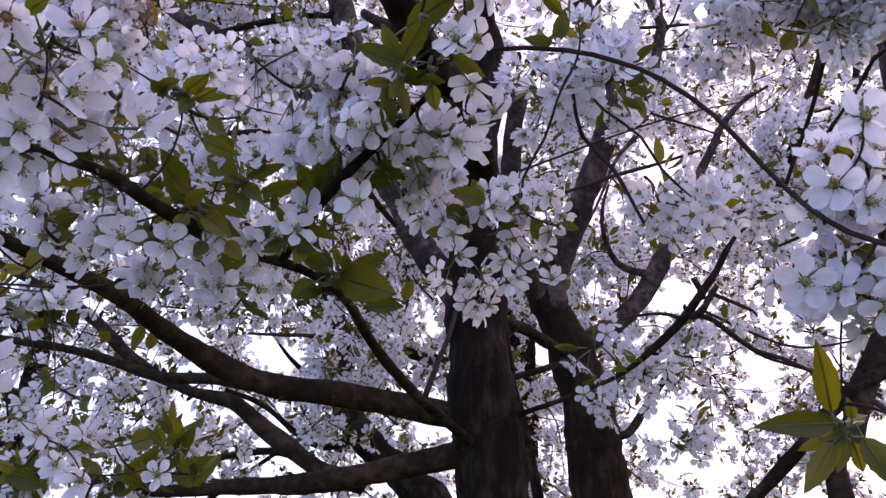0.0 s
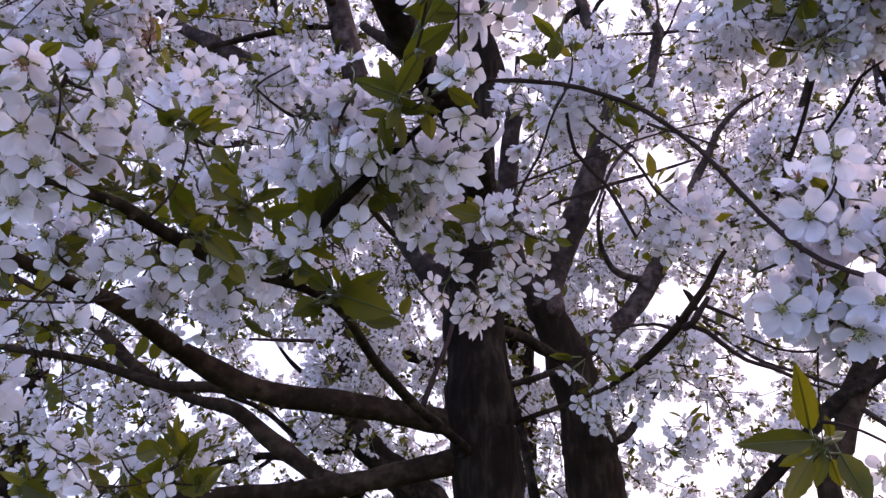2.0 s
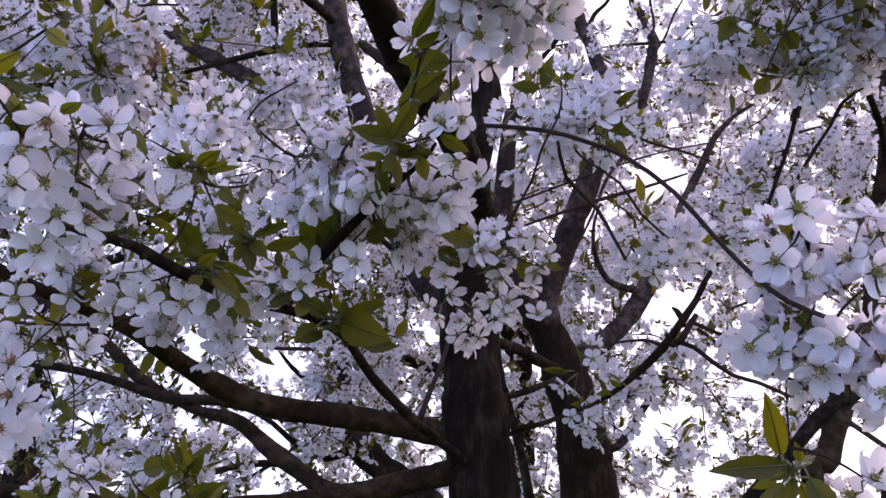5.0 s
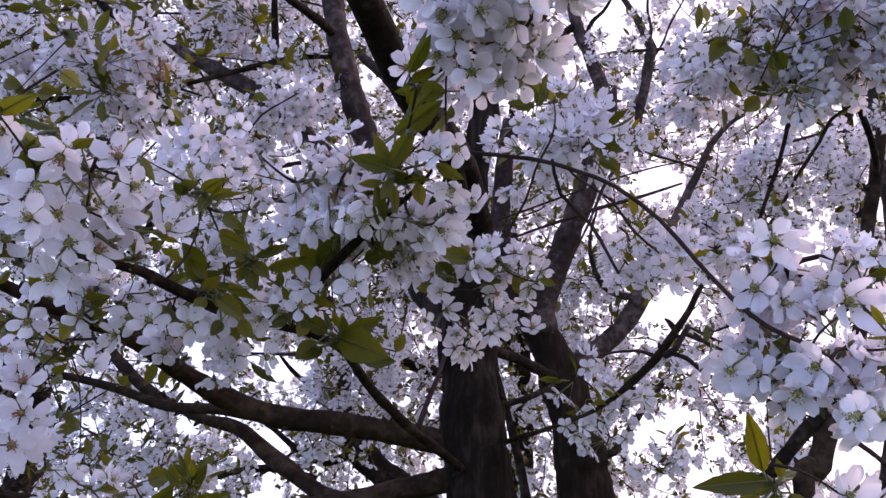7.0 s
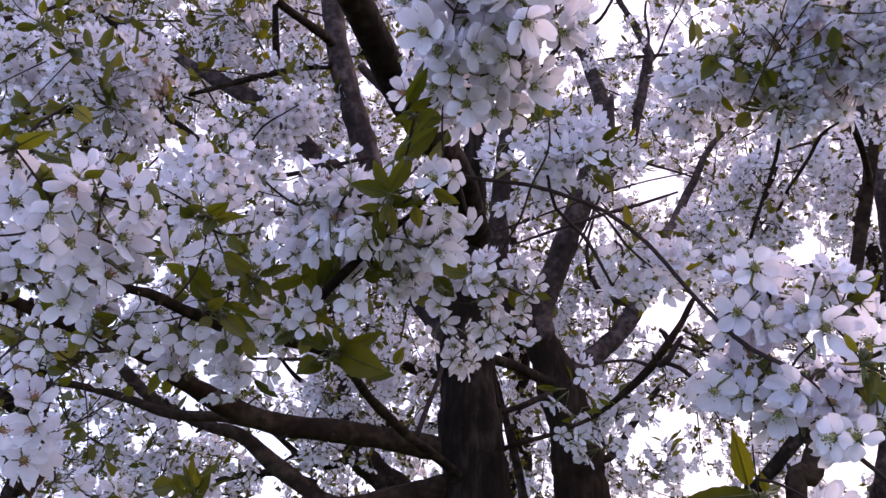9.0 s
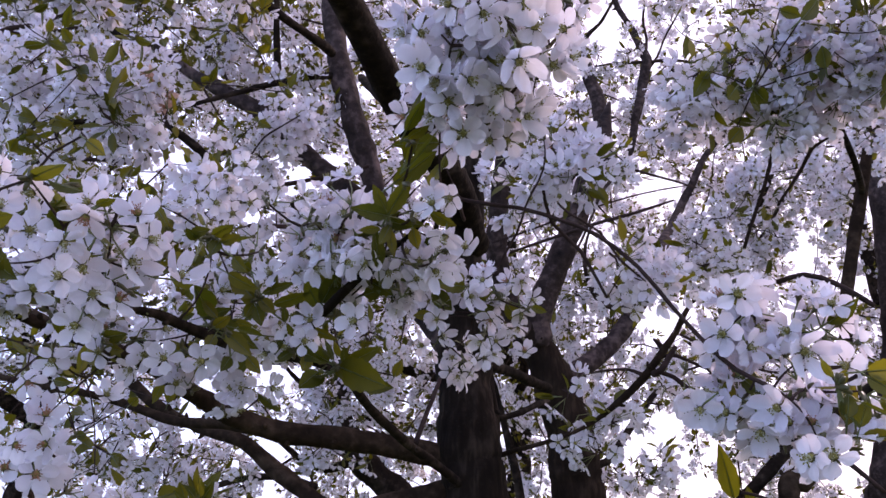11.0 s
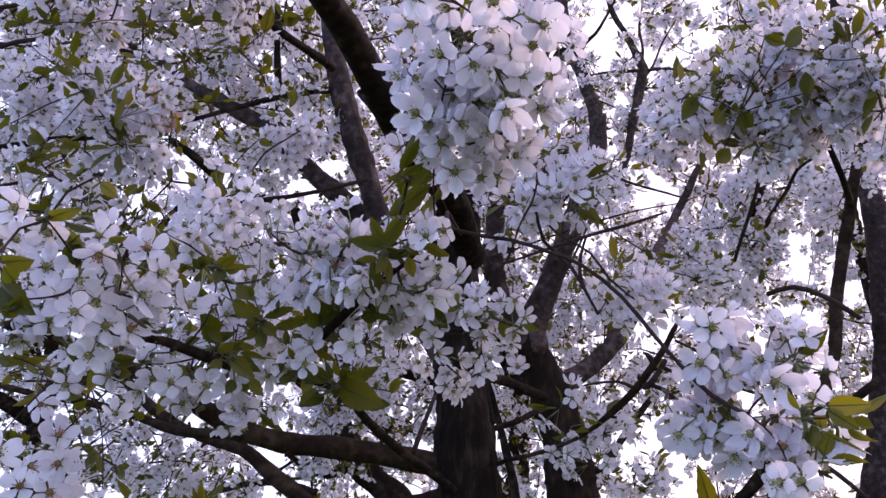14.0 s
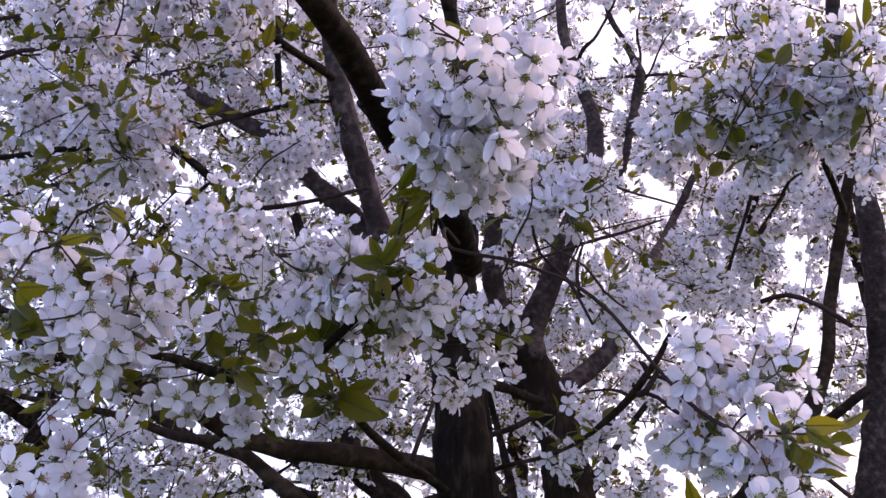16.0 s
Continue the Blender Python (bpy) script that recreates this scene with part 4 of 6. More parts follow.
limb(left_back, "twig", [(-0.268, 1.862, 2.039, 0.0058), (-0.360, 1.813, 2.029, 0.0050), (-0.475, 1.762, 2.022, 0.0034)], "", 7)


# ---- nearest blossom, flower by flower ----
blossoms(main, (-0.205, 0.323, 1.828), [(-0.183, 0.310, 1.833), (-0.176, 0.323, 1.819), (-0.188, 0.326, 1.804), (-0.210, 0.306, 1.793), (-0.203, 0.285, 1.818), (-0.211, 0.282, 1.800)])
blossoms(main, (-0.202, 0.360, 1.809), [(-0.167, 0.359, 1.806), (-0.200, 0.356, 1.805), (-0.197, 0.335, 1.782), (-0.207, 0.318, 1.780)])
blossoms(main, (-0.248, 0.307, 1.830), [(-0.239, 0.291, 1.813), (-0.233, 0.303, 1.795), (-0.236, 0.279, 1.832)])
blossoms(main, (-0.263, 0.346, 1.802), [(-0.251, 0.329, 1.787)])
blossoms(main, (-0.236, 0.460, 1.783), [(-0.231, 0.445, 1.755), (-0.255, 0.440, 1.769), (-0.211, 0.421, 1.762), (-0.210, 0.455, 1.791)])
blossoms(main, (-0.219, 0.516, 1.767), [(-0.211, 0.496, 1.754)])
blossoms(main, (-0.189, 0.438, 1.771), [(-0.169, 0.426, 1.758), (-0.192, 0.410, 1.758)])
blossoms(main, (-0.158, 0.489, 1.851), [(-0.170, 0.465, 1.827), (-0.134, 0.473, 1.845)])
blossoms(main, (-0.205, 0.732, 1.999), [(-0.200, 0.713, 1.982)])
blossoms(main, (-0.238, 0.568, 1.959), [(-0.248, 0.546, 1.945), (-0.229, 0.547, 1.945), (-0.236, 0.558, 1.932), (-0.244, 0.566, 1.919), (-0.209, 0.541, 1.940), (-0.216, 0.539, 1.969)])
blossoms(main, (-0.200, 0.555, 1.985), [(-0.201, 0.536, 1.966), (-0.197, 0.540, 1.954), (-0.183, 0.534, 1.979)])
blossoms(main, (-0.203, 0.606, 1.971), [(-0.206, 0.586, 1.948), (-0.189, 0.587, 1.960)])
blossoms(main, (-0.203, 0.751, 2.039), [(-0.198, 0.732, 2.022)])
blossoms(main, (-0.070, 0.438, 1.861), [(-0.072, 0.430, 1.860), (-0.071, 0.423, 1.842), (-0.057, 0.403, 1.830)])
blossoms(main, (0.015, 0.390, 1.876), [(0.007, 0.359, 1.861), (0.020, 0.371, 1.869), (0.017, 0.382, 1.842)])
blossoms(main, (0.022, 0.446, 1.858), [(0.033, 0.421, 1.850), (0.010, 0.432, 1.832)])
blossoms(main, (-0.032, 0.494, 1.872), [(-0.020, 0.479, 1.856), (-0.016, 0.469, 1.863), (-0.055, 0.472, 1.846)])
blossoms(main, (-0.115, 0.603, 1.948), [(-0.112, 0.584, 1.930)])
blossoms(main, (0.018, 0.300, 1.928), [(0.010, 0.284, 1.913), (0.011, 0.283, 1.913), (0.019, 0.290, 1.903), (0.034, 0.276, 1.910), (0.002, 0.258, 1.908), (0.029, 0.306, 1.888)])
blossoms(main, (0.060, 0.316, 1.932), [(0.064, 0.281, 1.921), (0.055, 0.285, 1.931), (0.053, 0.288, 1.911), (0.051, 0.304, 1.904), (0.074, 0.310, 1.903), (0.048, 0.325, 1.893)])
blossoms(main, (0.007, 0.344, 1.935), [(0.007, 0.327, 1.914)])
blossoms(main, (0.053, 0.634, 1.889), [(0.057, 0.610, 1.882), (0.046, 0.616, 1.865)])
blossoms(main, (0.105, 0.671, 1.893), [(0.103, 0.646, 1.890), (0.085, 0.637, 1.889), (0.116, 0.657, 1.873), (0.103, 0.661, 1.857)])
blossoms(main, (0.063, 0.676, 1.851), [(0.068, 0.664, 1.851), (0.055, 0.645, 1.822)])
blossoms(main, (0.012, 0.662, 1.852), [(0.009, 0.631, 1.844), (0.016, 0.650, 1.831)])
blossoms(main, (0.026, 0.729, 1.832), [(0.026, 0.707, 1.819)])
blossoms(main, (0.113, 0.730, 1.841), [(0.110, 0.709, 1.827)])
blossoms(main, (0.229, 0.361, 1.779), [(0.197, 0.338, 1.758), (0.217, 0.342, 1.750), (0.240, 0.341, 1.761), (0.224, 0.347, 1.790)])
blossoms(main, (0.248, 0.310, 1.745), [(0.228, 0.295, 1.737), (0.246, 0.289, 1.728)])
blossoms(main, (0.215, 0.367, 1.719), [(0.182, 0.353, 1.711), (0.201, 0.361, 1.711), (0.214, 0.341, 1.695), (0.223, 0.334, 1.710)])
blossoms(main, (0.243, 0.328, 1.688), [(0.239, 0.306, 1.679), (0.222, 0.299, 1.678), (0.234, 0.324, 1.677)])
blossoms(main, (0.063, 0.222, 1.955), [(0.049, 0.176, 1.931), (0.050, 0.204, 1.936), (0.080, 0.197, 1.931), (0.075, 0.210, 1.926), (0.065, 0.229, 1.933), (0.040, 0.231, 1.926)])
blossoms(main, (0.005, 0.180, 1.954), [(0.005, 0.167, 1.928)])
blossoms(main, (0.045, 0.259, 1.955), [(0.018, 0.232, 1.935), (0.033, 0.251, 1.930), (0.050, 0.247, 1.930), (0.072, 0.247, 1.930)])
blossoms(main, (0.095, 0.273, 1.959), [(0.091, 0.258, 1.936)])
blossoms(main, (0.000, 0.292, 1.970), [(0.002, 0.276, 1.946)])
blossoms(main, (0.126, 0.634, 2.030), [(0.143, 0.616, 2.019), (0.117, 0.604, 2.024), (0.109, 0.626, 1.990)])
blossoms(main, (0.172, 0.653, 2.052), [(0.168, 0.635, 2.033)])
blossoms(main, (0.156, 0.697, 2.037), [(0.152, 0.677, 2.019)])
blossoms(main, (-0.303, 0.453, 1.710), [(-0.293, 0.439, 1.720), (-0.286, 0.437, 1.721), (-0.283, 0.436, 1.698), (-0.290, 0.413, 1.695), (-0.288, 0.442, 1.677), (-0.311, 0.439, 1.682)], BROWNED_MESHES, "blossom with browned stamens")
blossoms(main, (-0.323, 0.470, 1.758), [(-0.312, 0.452, 1.746)])
blossoms(main, (0.348, 0.583, 2.178), [(0.323, 0.563, 2.153), (0.358, 0.572, 2.160)])
blossoms(main, (0.410, 0.636, 2.173), [(0.395, 0.607, 2.179), (0.394, 0.626, 2.142), (0.411, 0.626, 2.137)])
blossoms(main, (0.454, 0.645, 2.226), [(0.445, 0.630, 2.205)])
blossoms(main, (0.463, 0.581, 2.173), [(0.452, 0.567, 2.152)])
blossoms(main, (0.331, 0.623, 2.173), [(0.324, 0.607, 2.152)])
blossoms(main, (0.463, 0.664, 2.171), [(0.453, 0.648, 2.151)])
blossoms(main, (0.503, 0.605, 2.139), [(0.491, 0.590, 2.119)])
blossoms(main, (0.500, 0.521, 2.138), [(0.488, 0.507, 2.118)])
blossoms(main, (-0.322, 0.617, 1.659), [(-0.320, 0.597, 1.663), (-0.304, 0.599, 1.639)])
blossoms(main, (-0.286, 0.608, 1.633), [(-0.277, 0.588, 1.626)])
blossoms(main, (-0.240, 0.648, 1.641), [(-0.233, 0.627, 1.633)])
blossoms(main, (0.204, 0.315, 1.788), [(0.194, 0.296, 1.773)])
blossoms(main, (-0.258, 0.360, 1.876), [(-0.233, 0.340, 1.854), (-0.261, 0.347, 1.863)])
blossoms(main, (0.003, 0.227, 1.974), [(0.001, 0.214, 1.944), (0.022, 0.211, 1.954)])
blossoms(main, (-0.110, 0.503, 1.814), [(-0.098, 0.480, 1.805), (-0.114, 0.484, 1.794)])
blossoms(main, (-0.059, 0.462, 1.809), [(-0.056, 0.442, 1.794)])
blossoms(main, (-0.020, 0.434, 1.986), [(-0.019, 0.416, 1.965)])
blossoms(main, (-0.289, 0.541, 1.761), [(-0.280, 0.522, 1.749)])
blossoms(main, (-0.277, 0.412, 1.765), [(-0.265, 0.393, 1.752)])
blossoms(main, (-0.283, 0.349, 1.709), [(-0.270, 0.331, 1.698)])
blossoms(main, (-0.217, 0.288, 1.793), [(-0.206, 0.271, 1.777)])
blossoms(main, (0.062, 0.240, 1.911), [(0.059, 0.224, 1.888)])
blossoms(main, (0.258, 0.802, 1.954), [(0.231, 0.777, 1.952), (0.259, 0.785, 1.932), (0.245, 0.792, 1.912), (0.273, 0.775, 1.959)])
blossoms(main, (0.308, 0.814, 1.951), [(0.291, 0.797, 1.929), (0.312, 0.792, 1.942)])
blossoms(main, (0.238, 0.996, 1.793), [(0.210, 0.973, 1.767), (0.249, 0.982, 1.772), (0.241, 0.969, 1.806)])
blossoms(main, (0.279, 1.013, 1.813), [(0.274, 0.992, 1.802)])
blossoms(main, (0.319, 1.030, 1.824), [(0.313, 1.009, 1.813)])
blossoms(main, (0.212, 1.009, 1.735), [(0.208, 0.988, 1.725)])
blossoms(main, (-0.070, 0.444, 1.869), [(-0.078, 0.424, 1.872), (-0.064, 0.412, 1.875), (-0.086, 0.431, 1.852), (-0.053, 0.420, 1.853)])
blossoms(main, (-0.042, 0.459, 1.840), [(-0.046, 0.416, 1.834), (-0.087, 0.437, 1.836), (-0.029, 0.447, 1.836), (-0.006, 0.449, 1.832)])
blossoms(main, (-0.070, 0.471, 1.860), [(-0.003, 0.435, 1.842), (-0.065, 0.434, 1.872), (-0.104, 0.461, 1.857), (-0.109, 0.466, 1.844)])
blossoms(main, (-0.406, 0.820, 2.240), [(-0.424, 0.800, 2.259), (-0.408, 0.800, 2.248), (-0.394, 0.800, 2.230), (-0.397, 0.800, 2.213), (-0.385, 0.800, 2.221), (-0.413, 0.800, 2.234), (-0.387, 0.800, 2.205)], FADED_MESHES, "withered brownish blossom")
blossoms(main, (-0.122, 0.479, 1.789), [(-0.114, 0.459, 1.777), (-0.097, 0.457, 1.781), (-0.130, 0.461, 1.771), (-0.146, 0.458, 1.779)])
rosette(main, (-0.223, 0.305, 1.827), [
    ((-0.239, 0.300, 1.840), (-0.218, 0.293, 1.830), 0.0077),
    ((-0.234, 0.304, 1.828), (-0.215, 0.296, 1.822), 0.0069),
    ((-0.237, 0.306, 1.825), (-0.221, 0.292, 1.834), 0.0069),
    ((-0.223, 0.305, 1.827), (-0.229, 0.293, 1.831), 0.0077),
    ((-0.206, 0.302, 1.834), (-0.189, 0.291, 1.836), 0.0061),
    ((-0.226, 0.308, 1.819), (-0.230, 0.294, 1.827), 0.0061)], 3)
rosette(main, (-0.258, 0.277, 1.787), [
    ((-0.255, 0.274, 1.795), (-0.232, 0.270, 1.775), 0.0141),
    ((-0.253, 0.281, 1.776), (-0.236, 0.266, 1.786), 0.0085),
    ((-0.258, 0.277, 1.787), (-0.240, 0.269, 1.779), 0.0092),
    ((-0.247, 0.273, 1.797), (-0.248, 0.260, 1.803), 0.0085)], 2)
rosette(main, (-0.163, 0.402, 1.851), [
    ((-0.181, 0.402, 1.853), (-0.160, 0.391, 1.853), 0.0074),
    ((-0.163, 0.402, 1.851), (-0.143, 0.389, 1.858), 0.0092),
    ((-0.147, 0.408, 1.836), (-0.135, 0.402, 1.822), 0.0083),
    ((-0.151, 0.412, 1.824), (-0.127, 0.407, 1.809), 0.0101),
    ((-0.156, 0.404, 1.847), (-0.140, 0.393, 1.848), 0.0074),
    ((-0.209, 0.394, 1.875), (-0.191, 0.391, 1.853), 0.0074),
    ((-0.174, 0.403, 1.849), (-0.180, 0.390, 1.854), 0.0074),
    ((-0.158, 0.404, 1.848), (-0.162, 0.397, 1.835), 0.0083)], 3)
rosette(main, (-0.257, 0.451, 1.775), [
    ((-0.259, 0.449, 1.782), (-0.234, 0.438, 1.783), 0.0105),
    ((-0.257, 0.451, 1.775), (-0.235, 0.442, 1.770), 0.0095),
    ((-0.267, 0.453, 1.769), (-0.254, 0.447, 1.758), 0.0095),
    ((-0.255, 0.449, 1.782), (-0.257, 0.443, 1.769), 0.0086)], 2)
rosette(main, (-0.336, 0.491, 1.783), [
    ((-0.376, 0.487, 1.795), (-0.356, 0.480, 1.785), 0.0111),
    ((-0.325, 0.493, 1.777), (-0.311, 0.487, 1.764), 0.0081),
    ((-0.310, 0.497, 1.766), (-0.290, 0.488, 1.763), 0.0071),
    ((-0.336, 0.491, 1.783), (-0.321, 0.483, 1.775), 0.0061),
    ((-0.366, 0.493, 1.778), (-0.370, 0.486, 1.769), 0.0061)], 2)
rosette(main, (-0.451, 0.605, 2.175), [
    ((-0.480, 0.606, 2.170), (-0.445, 0.596, 2.169), 0.0097),
    ((-0.451, 0.605, 2.175), (-0.419, 0.598, 2.162), 0.0097),
    ((-0.424, 0.604, 2.175), (-0.430, 0.590, 2.185), 0.0097),
    ((-0.431, 0.599, 2.191), (-0.418, 0.581, 2.211), 0.0083)], 2)
rosette(main, (-0.549, 0.670, 2.288), [
    ((-0.553, 0.669, 2.290), (-0.537, 0.654, 2.301), 0.0107),
    ((-0.549, 0.670, 2.288), (-0.567, 0.661, 2.282), 0.0077),
    ((-0.545, 0.669, 2.290), (-0.528, 0.658, 2.290), 0.0077)], 2)
rosette(main, (-0.504, 0.670, 2.288), [
    ((-0.504, 0.669, 2.291), (-0.524, 0.661, 2.283), 0.0069),
    ((-0.504, 0.670, 2.288), (-0.496, 0.656, 2.296), 0.0077),
    ((-0.522, 0.675, 2.274), (-0.498, 0.663, 2.278), 0.0092)], 2)
rosette(main, (-0.461, 0.670, 2.288), [
    ((-0.461, 0.669, 2.290), (-0.448, 0.654, 2.301), 0.0092),
    ((-0.461, 0.670, 2.288), (-0.467, 0.662, 2.280), 0.0077)], 2)
rosette(main, (-0.386, 0.670, 2.286), [
    ((-0.386, 0.670, 2.286), (-0.408, 0.662, 2.280), 0.0077),
    ((-0.386, 0.670, 2.287), (-0.384, 0.654, 2.303), 0.0092),
    ((-0.384, 0.671, 2.285), (-0.362, 0.659, 2.287), 0.0092)], 2)
rosette(main, (-0.320, 0.670, 2.288), [
    ((-0.323, 0.670, 2.288), (-0.331, 0.654, 2.302), 0.0107),
    ((-0.320, 0.670, 2.288), (-0.296, 0.658, 2.292), 0.0107),
    ((-0.284, 0.669, 2.289), (-0.285, 0.655, 2.299), 0.0107),
    ((-0.282, 0.670, 2.288), (-0.266, 0.661, 2.283), 0.0077)], 2)
rosette(main, (-0.328, 0.726, 2.279), [
    ((-0.328, 0.726, 2.279), (-0.328, 0.715, 2.281), 0.0080),
    ((-0.329, 0.725, 2.281), (-0.323, 0.722, 2.261), 0.0113),
    ((-0.326, 0.729, 2.272), (-0.307, 0.722, 2.261), 0.0064)], 2)
rosette(main, (-0.267, 0.725, 2.281), [
    ((-0.267, 0.725, 2.281), (-0.281, 0.715, 2.280), 0.0097),
    ((-0.263, 0.722, 2.290), (-0.254, 0.708, 2.299), 0.0097)], 2)
rosette(main, (-0.368, 0.645, 2.209), [
    ((-0.368, 0.645, 2.209), (-0.345, 0.639, 2.197), 0.0102),
    ((-0.335, 0.645, 2.209), (-0.326, 0.641, 2.191), 0.0087)], 2)
rosette(main, (-0.207, 0.709, 2.324), [
    ((-0.233, 0.716, 2.306), (-0.219, 0.694, 2.337), 0.0145),
    ((-0.207, 0.709, 2.324), (-0.177, 0.700, 2.322), 0.0177),
    ((-0.175, 0.708, 2.328), (-0.161, 0.693, 2.340), 0.0129),
    ((-0.191, 0.712, 2.317), (-0.197, 0.700, 2.322), 0.0113)], 2)
rosette(main, (-0.250, 0.778, 2.281), [
    ((-0.245, 0.770, 2.305), (-0.231, 0.766, 2.285), 0.0118),
    ((-0.250, 0.778, 2.281), (-0.232, 0.765, 2.289), 0.0101),
    ((-0.240, 0.788, 2.253), (-0.234, 0.776, 2.259), 0.0084)], 2)
rosette(main, (-0.339, 0.836, 2.268), [
    ((-0.339, 0.836, 2.268), (-0.349, 0.825, 2.271), 0.0123),
    ((-0.336, 0.836, 2.269), (-0.324, 0.819, 2.287), 0.0088)], 2)
rosette(main, (-0.214, 0.798, 2.227), [
    ((-0.349, 0.793, 2.240), (-0.334, 0.788, 2.224), 0.0084),
    ((-0.214, 0.798, 2.227), (-0.195, 0.790, 2.219), 0.0118)], 2)
rosette(main, (-0.495, 0.667, 2.091), [
    ((-0.503, 0.661, 2.108), (-0.481, 0.653, 2.099), 0.0114),
    ((-0.459, 0.662, 2.105), (-0.434, 0.655, 2.093), 0.0128),
    ((-0.463, 0.665, 2.097), (-0.440, 0.657, 2.088), 0.0100),
    ((-0.495, 0.667, 2.091), (-0.472, 0.661, 2.077), 0.0114),
    ((-0.515, 0.675, 2.068), (-0.498, 0.661, 2.079), 0.0114),
    ((-0.493, 0.672, 2.078), (-0.475, 0.658, 2.087), 0.0100)], 2)
rosette(main, (-0.440, 0.657, 2.176), [
    ((-0.440, 0.657, 2.176), (-0.420, 0.652, 2.160), 0.0116),
    ((-0.437, 0.660, 2.169), (-0.425, 0.656, 2.150), 0.0102),
    ((-0.535, 0.673, 2.134), (-0.519, 0.668, 2.118), 0.0087)], 2)
rosette(main, (-0.296, 0.827, 2.146), [
    ((-0.252, 0.812, 2.187), (-0.233, 0.806, 2.175), 0.0101),
    ((-0.296, 0.827, 2.146), (-0.279, 0.815, 2.150), 0.0118),
    ((-0.307, 0.822, 2.160), (-0.293, 0.811, 2.161), 0.0084),
    ((-0.323, 0.833, 2.130), (-0.308, 0.818, 2.142), 0.0118)], 2)
rosette(main, (-0.337, 0.472, 1.719), [
    ((-0.338, 0.471, 1.722), (-0.345, 0.459, 1.725), 0.0076),
    ((-0.337, 0.472, 1.719), (-0.320, 0.460, 1.723), 0.0067),
    ((-0.340, 0.475, 1.710), (-0.344, 0.464, 1.712), 0.0086),
    ((-0.333, 0.476, 1.708), (-0.317, 0.464, 1.710), 0.0076),
    ((-0.281, 0.468, 1.728), (-0.268, 0.460, 1.722), 0.0076),
    ((-0.338, 0.473, 1.715), (-0.337, 0.460, 1.723), 0.0057)], 2)
rosette(main, (-0.417, 0.763, 1.737), [
    ((-0.410, 0.766, 1.730), (-0.393, 0.758, 1.721), 0.0110),
    ((-0.406, 0.767, 1.727), (-0.412, 0.760, 1.717), 0.0097),
    ((-0.417, 0.763, 1.737), (-0.398, 0.752, 1.739), 0.0097),
    ((-0.375, 0.771, 1.714), (-0.361, 0.766, 1.701), 0.0097),
    ((-0.374, 0.771, 1.715), (-0.359, 0.759, 1.719), 0.0083),
    ((-0.444, 0.741, 1.799), (-0.419, 0.732, 1.794), 0.0097),
    ((-0.430, 0.746, 1.784), (-0.410, 0.734, 1.789), 0.0097),
    ((-0.354, 0.750, 1.772), (-0.339, 0.737, 1.781), 0.0110)], 2)
rosette(main, (-0.153, 0.430, 1.782), [
    ((-0.153, 0.430, 1.782), (-0.130, 0.427, 1.762), 0.0111),
    ((-0.163, 0.429, 1.786), (-0.146, 0.416, 1.793), 0.0077),
    ((-0.162, 0.431, 1.780), (-0.167, 0.426, 1.766), 0.0077),
    ((-0.137, 0.437, 1.764), (-0.124, 0.432, 1.750), 0.0085),
    ((-0.150, 0.437, 1.764), (-0.155, 0.431, 1.751), 0.0077)], 2)
rosette(main, (-0.107, 0.465, 1.775), [
    ((-0.127, 0.465, 1.775), (-0.112, 0.452, 1.782), 0.0081),
    ((-0.105, 0.464, 1.778), (-0.085, 0.458, 1.764), 0.0099),
    ((-0.107, 0.465, 1.775), (-0.121, 0.458, 1.764), 0.0072),
    ((-0.094, 0.466, 1.771), (-0.099, 0.461, 1.756), 0.0090)], 2)
rosette(main, (-0.027, 0.396, 1.862), [
    ((-0.026, 0.385, 1.861), (-0.053, 0.364, 1.859), 0.0104),
    ((-0.027, 0.384, 1.864), (-0.037, 0.377, 1.884), 0.0081),
    ((-0.026, 0.385, 1.862), (-0.010, 0.375, 1.890), 0.0114),
    ((-0.023, 0.386, 1.888), (0.010, 0.386, 1.917), 0.0142),
    ((-0.035, 0.418, 1.830), (-0.036, 0.397, 1.857), 0.0100),
    ((0.006, 0.375, 1.860), (0.026, 0.388, 1.852), 0.0080),
    ((-0.027, 0.396, 1.862), (-0.008, 0.398, 1.856), 0.0091),
    ((-0.027, 0.407, 1.860), (-0.023, 0.415, 1.838), 0.0067),
    ((0.013, 0.384, 1.923), (-0.023, 0.367, 1.912), 0.0132),
    ((-0.008, 0.407, 1.860), (-0.004, 0.413, 1.844), 0.0084),
    ((0.015, 0.391, 1.904), (0.019, 0.387, 1.914), 0.0059)], 6)
rosette(main, (-0.141, 0.474, 1.822), [
    ((-0.146, 0.474, 1.823), (-0.167, 0.468, 1.840), 0.0147),
    ((-0.148, 0.466, 1.844), (-0.158, 0.453, 1.851), 0.0073),
    ((-0.139, 0.473, 1.826), (-0.110, 0.469, 1.835), 0.0069),
    ((-0.132, 0.485, 1.820), (-0.100, 0.492, 1.831), 0.0104),
    ((-0.144, 0.476, 1.816), (-0.139, 0.482, 1.800), 0.0092),
    ((-0.144, 0.475, 1.820), (-0.157, 0.473, 1.825), 0.0101),
    ((-0.141, 0.474, 1.822), (-0.128, 0.479, 1.810), 0.0092),
    ((-0.146, 0.475, 1.818), (-0.153, 0.479, 1.807), 0.0074),
    ((-0.119, 0.481, 1.803), (-0.120, 0.476, 1.816), 0.0055)], 2)
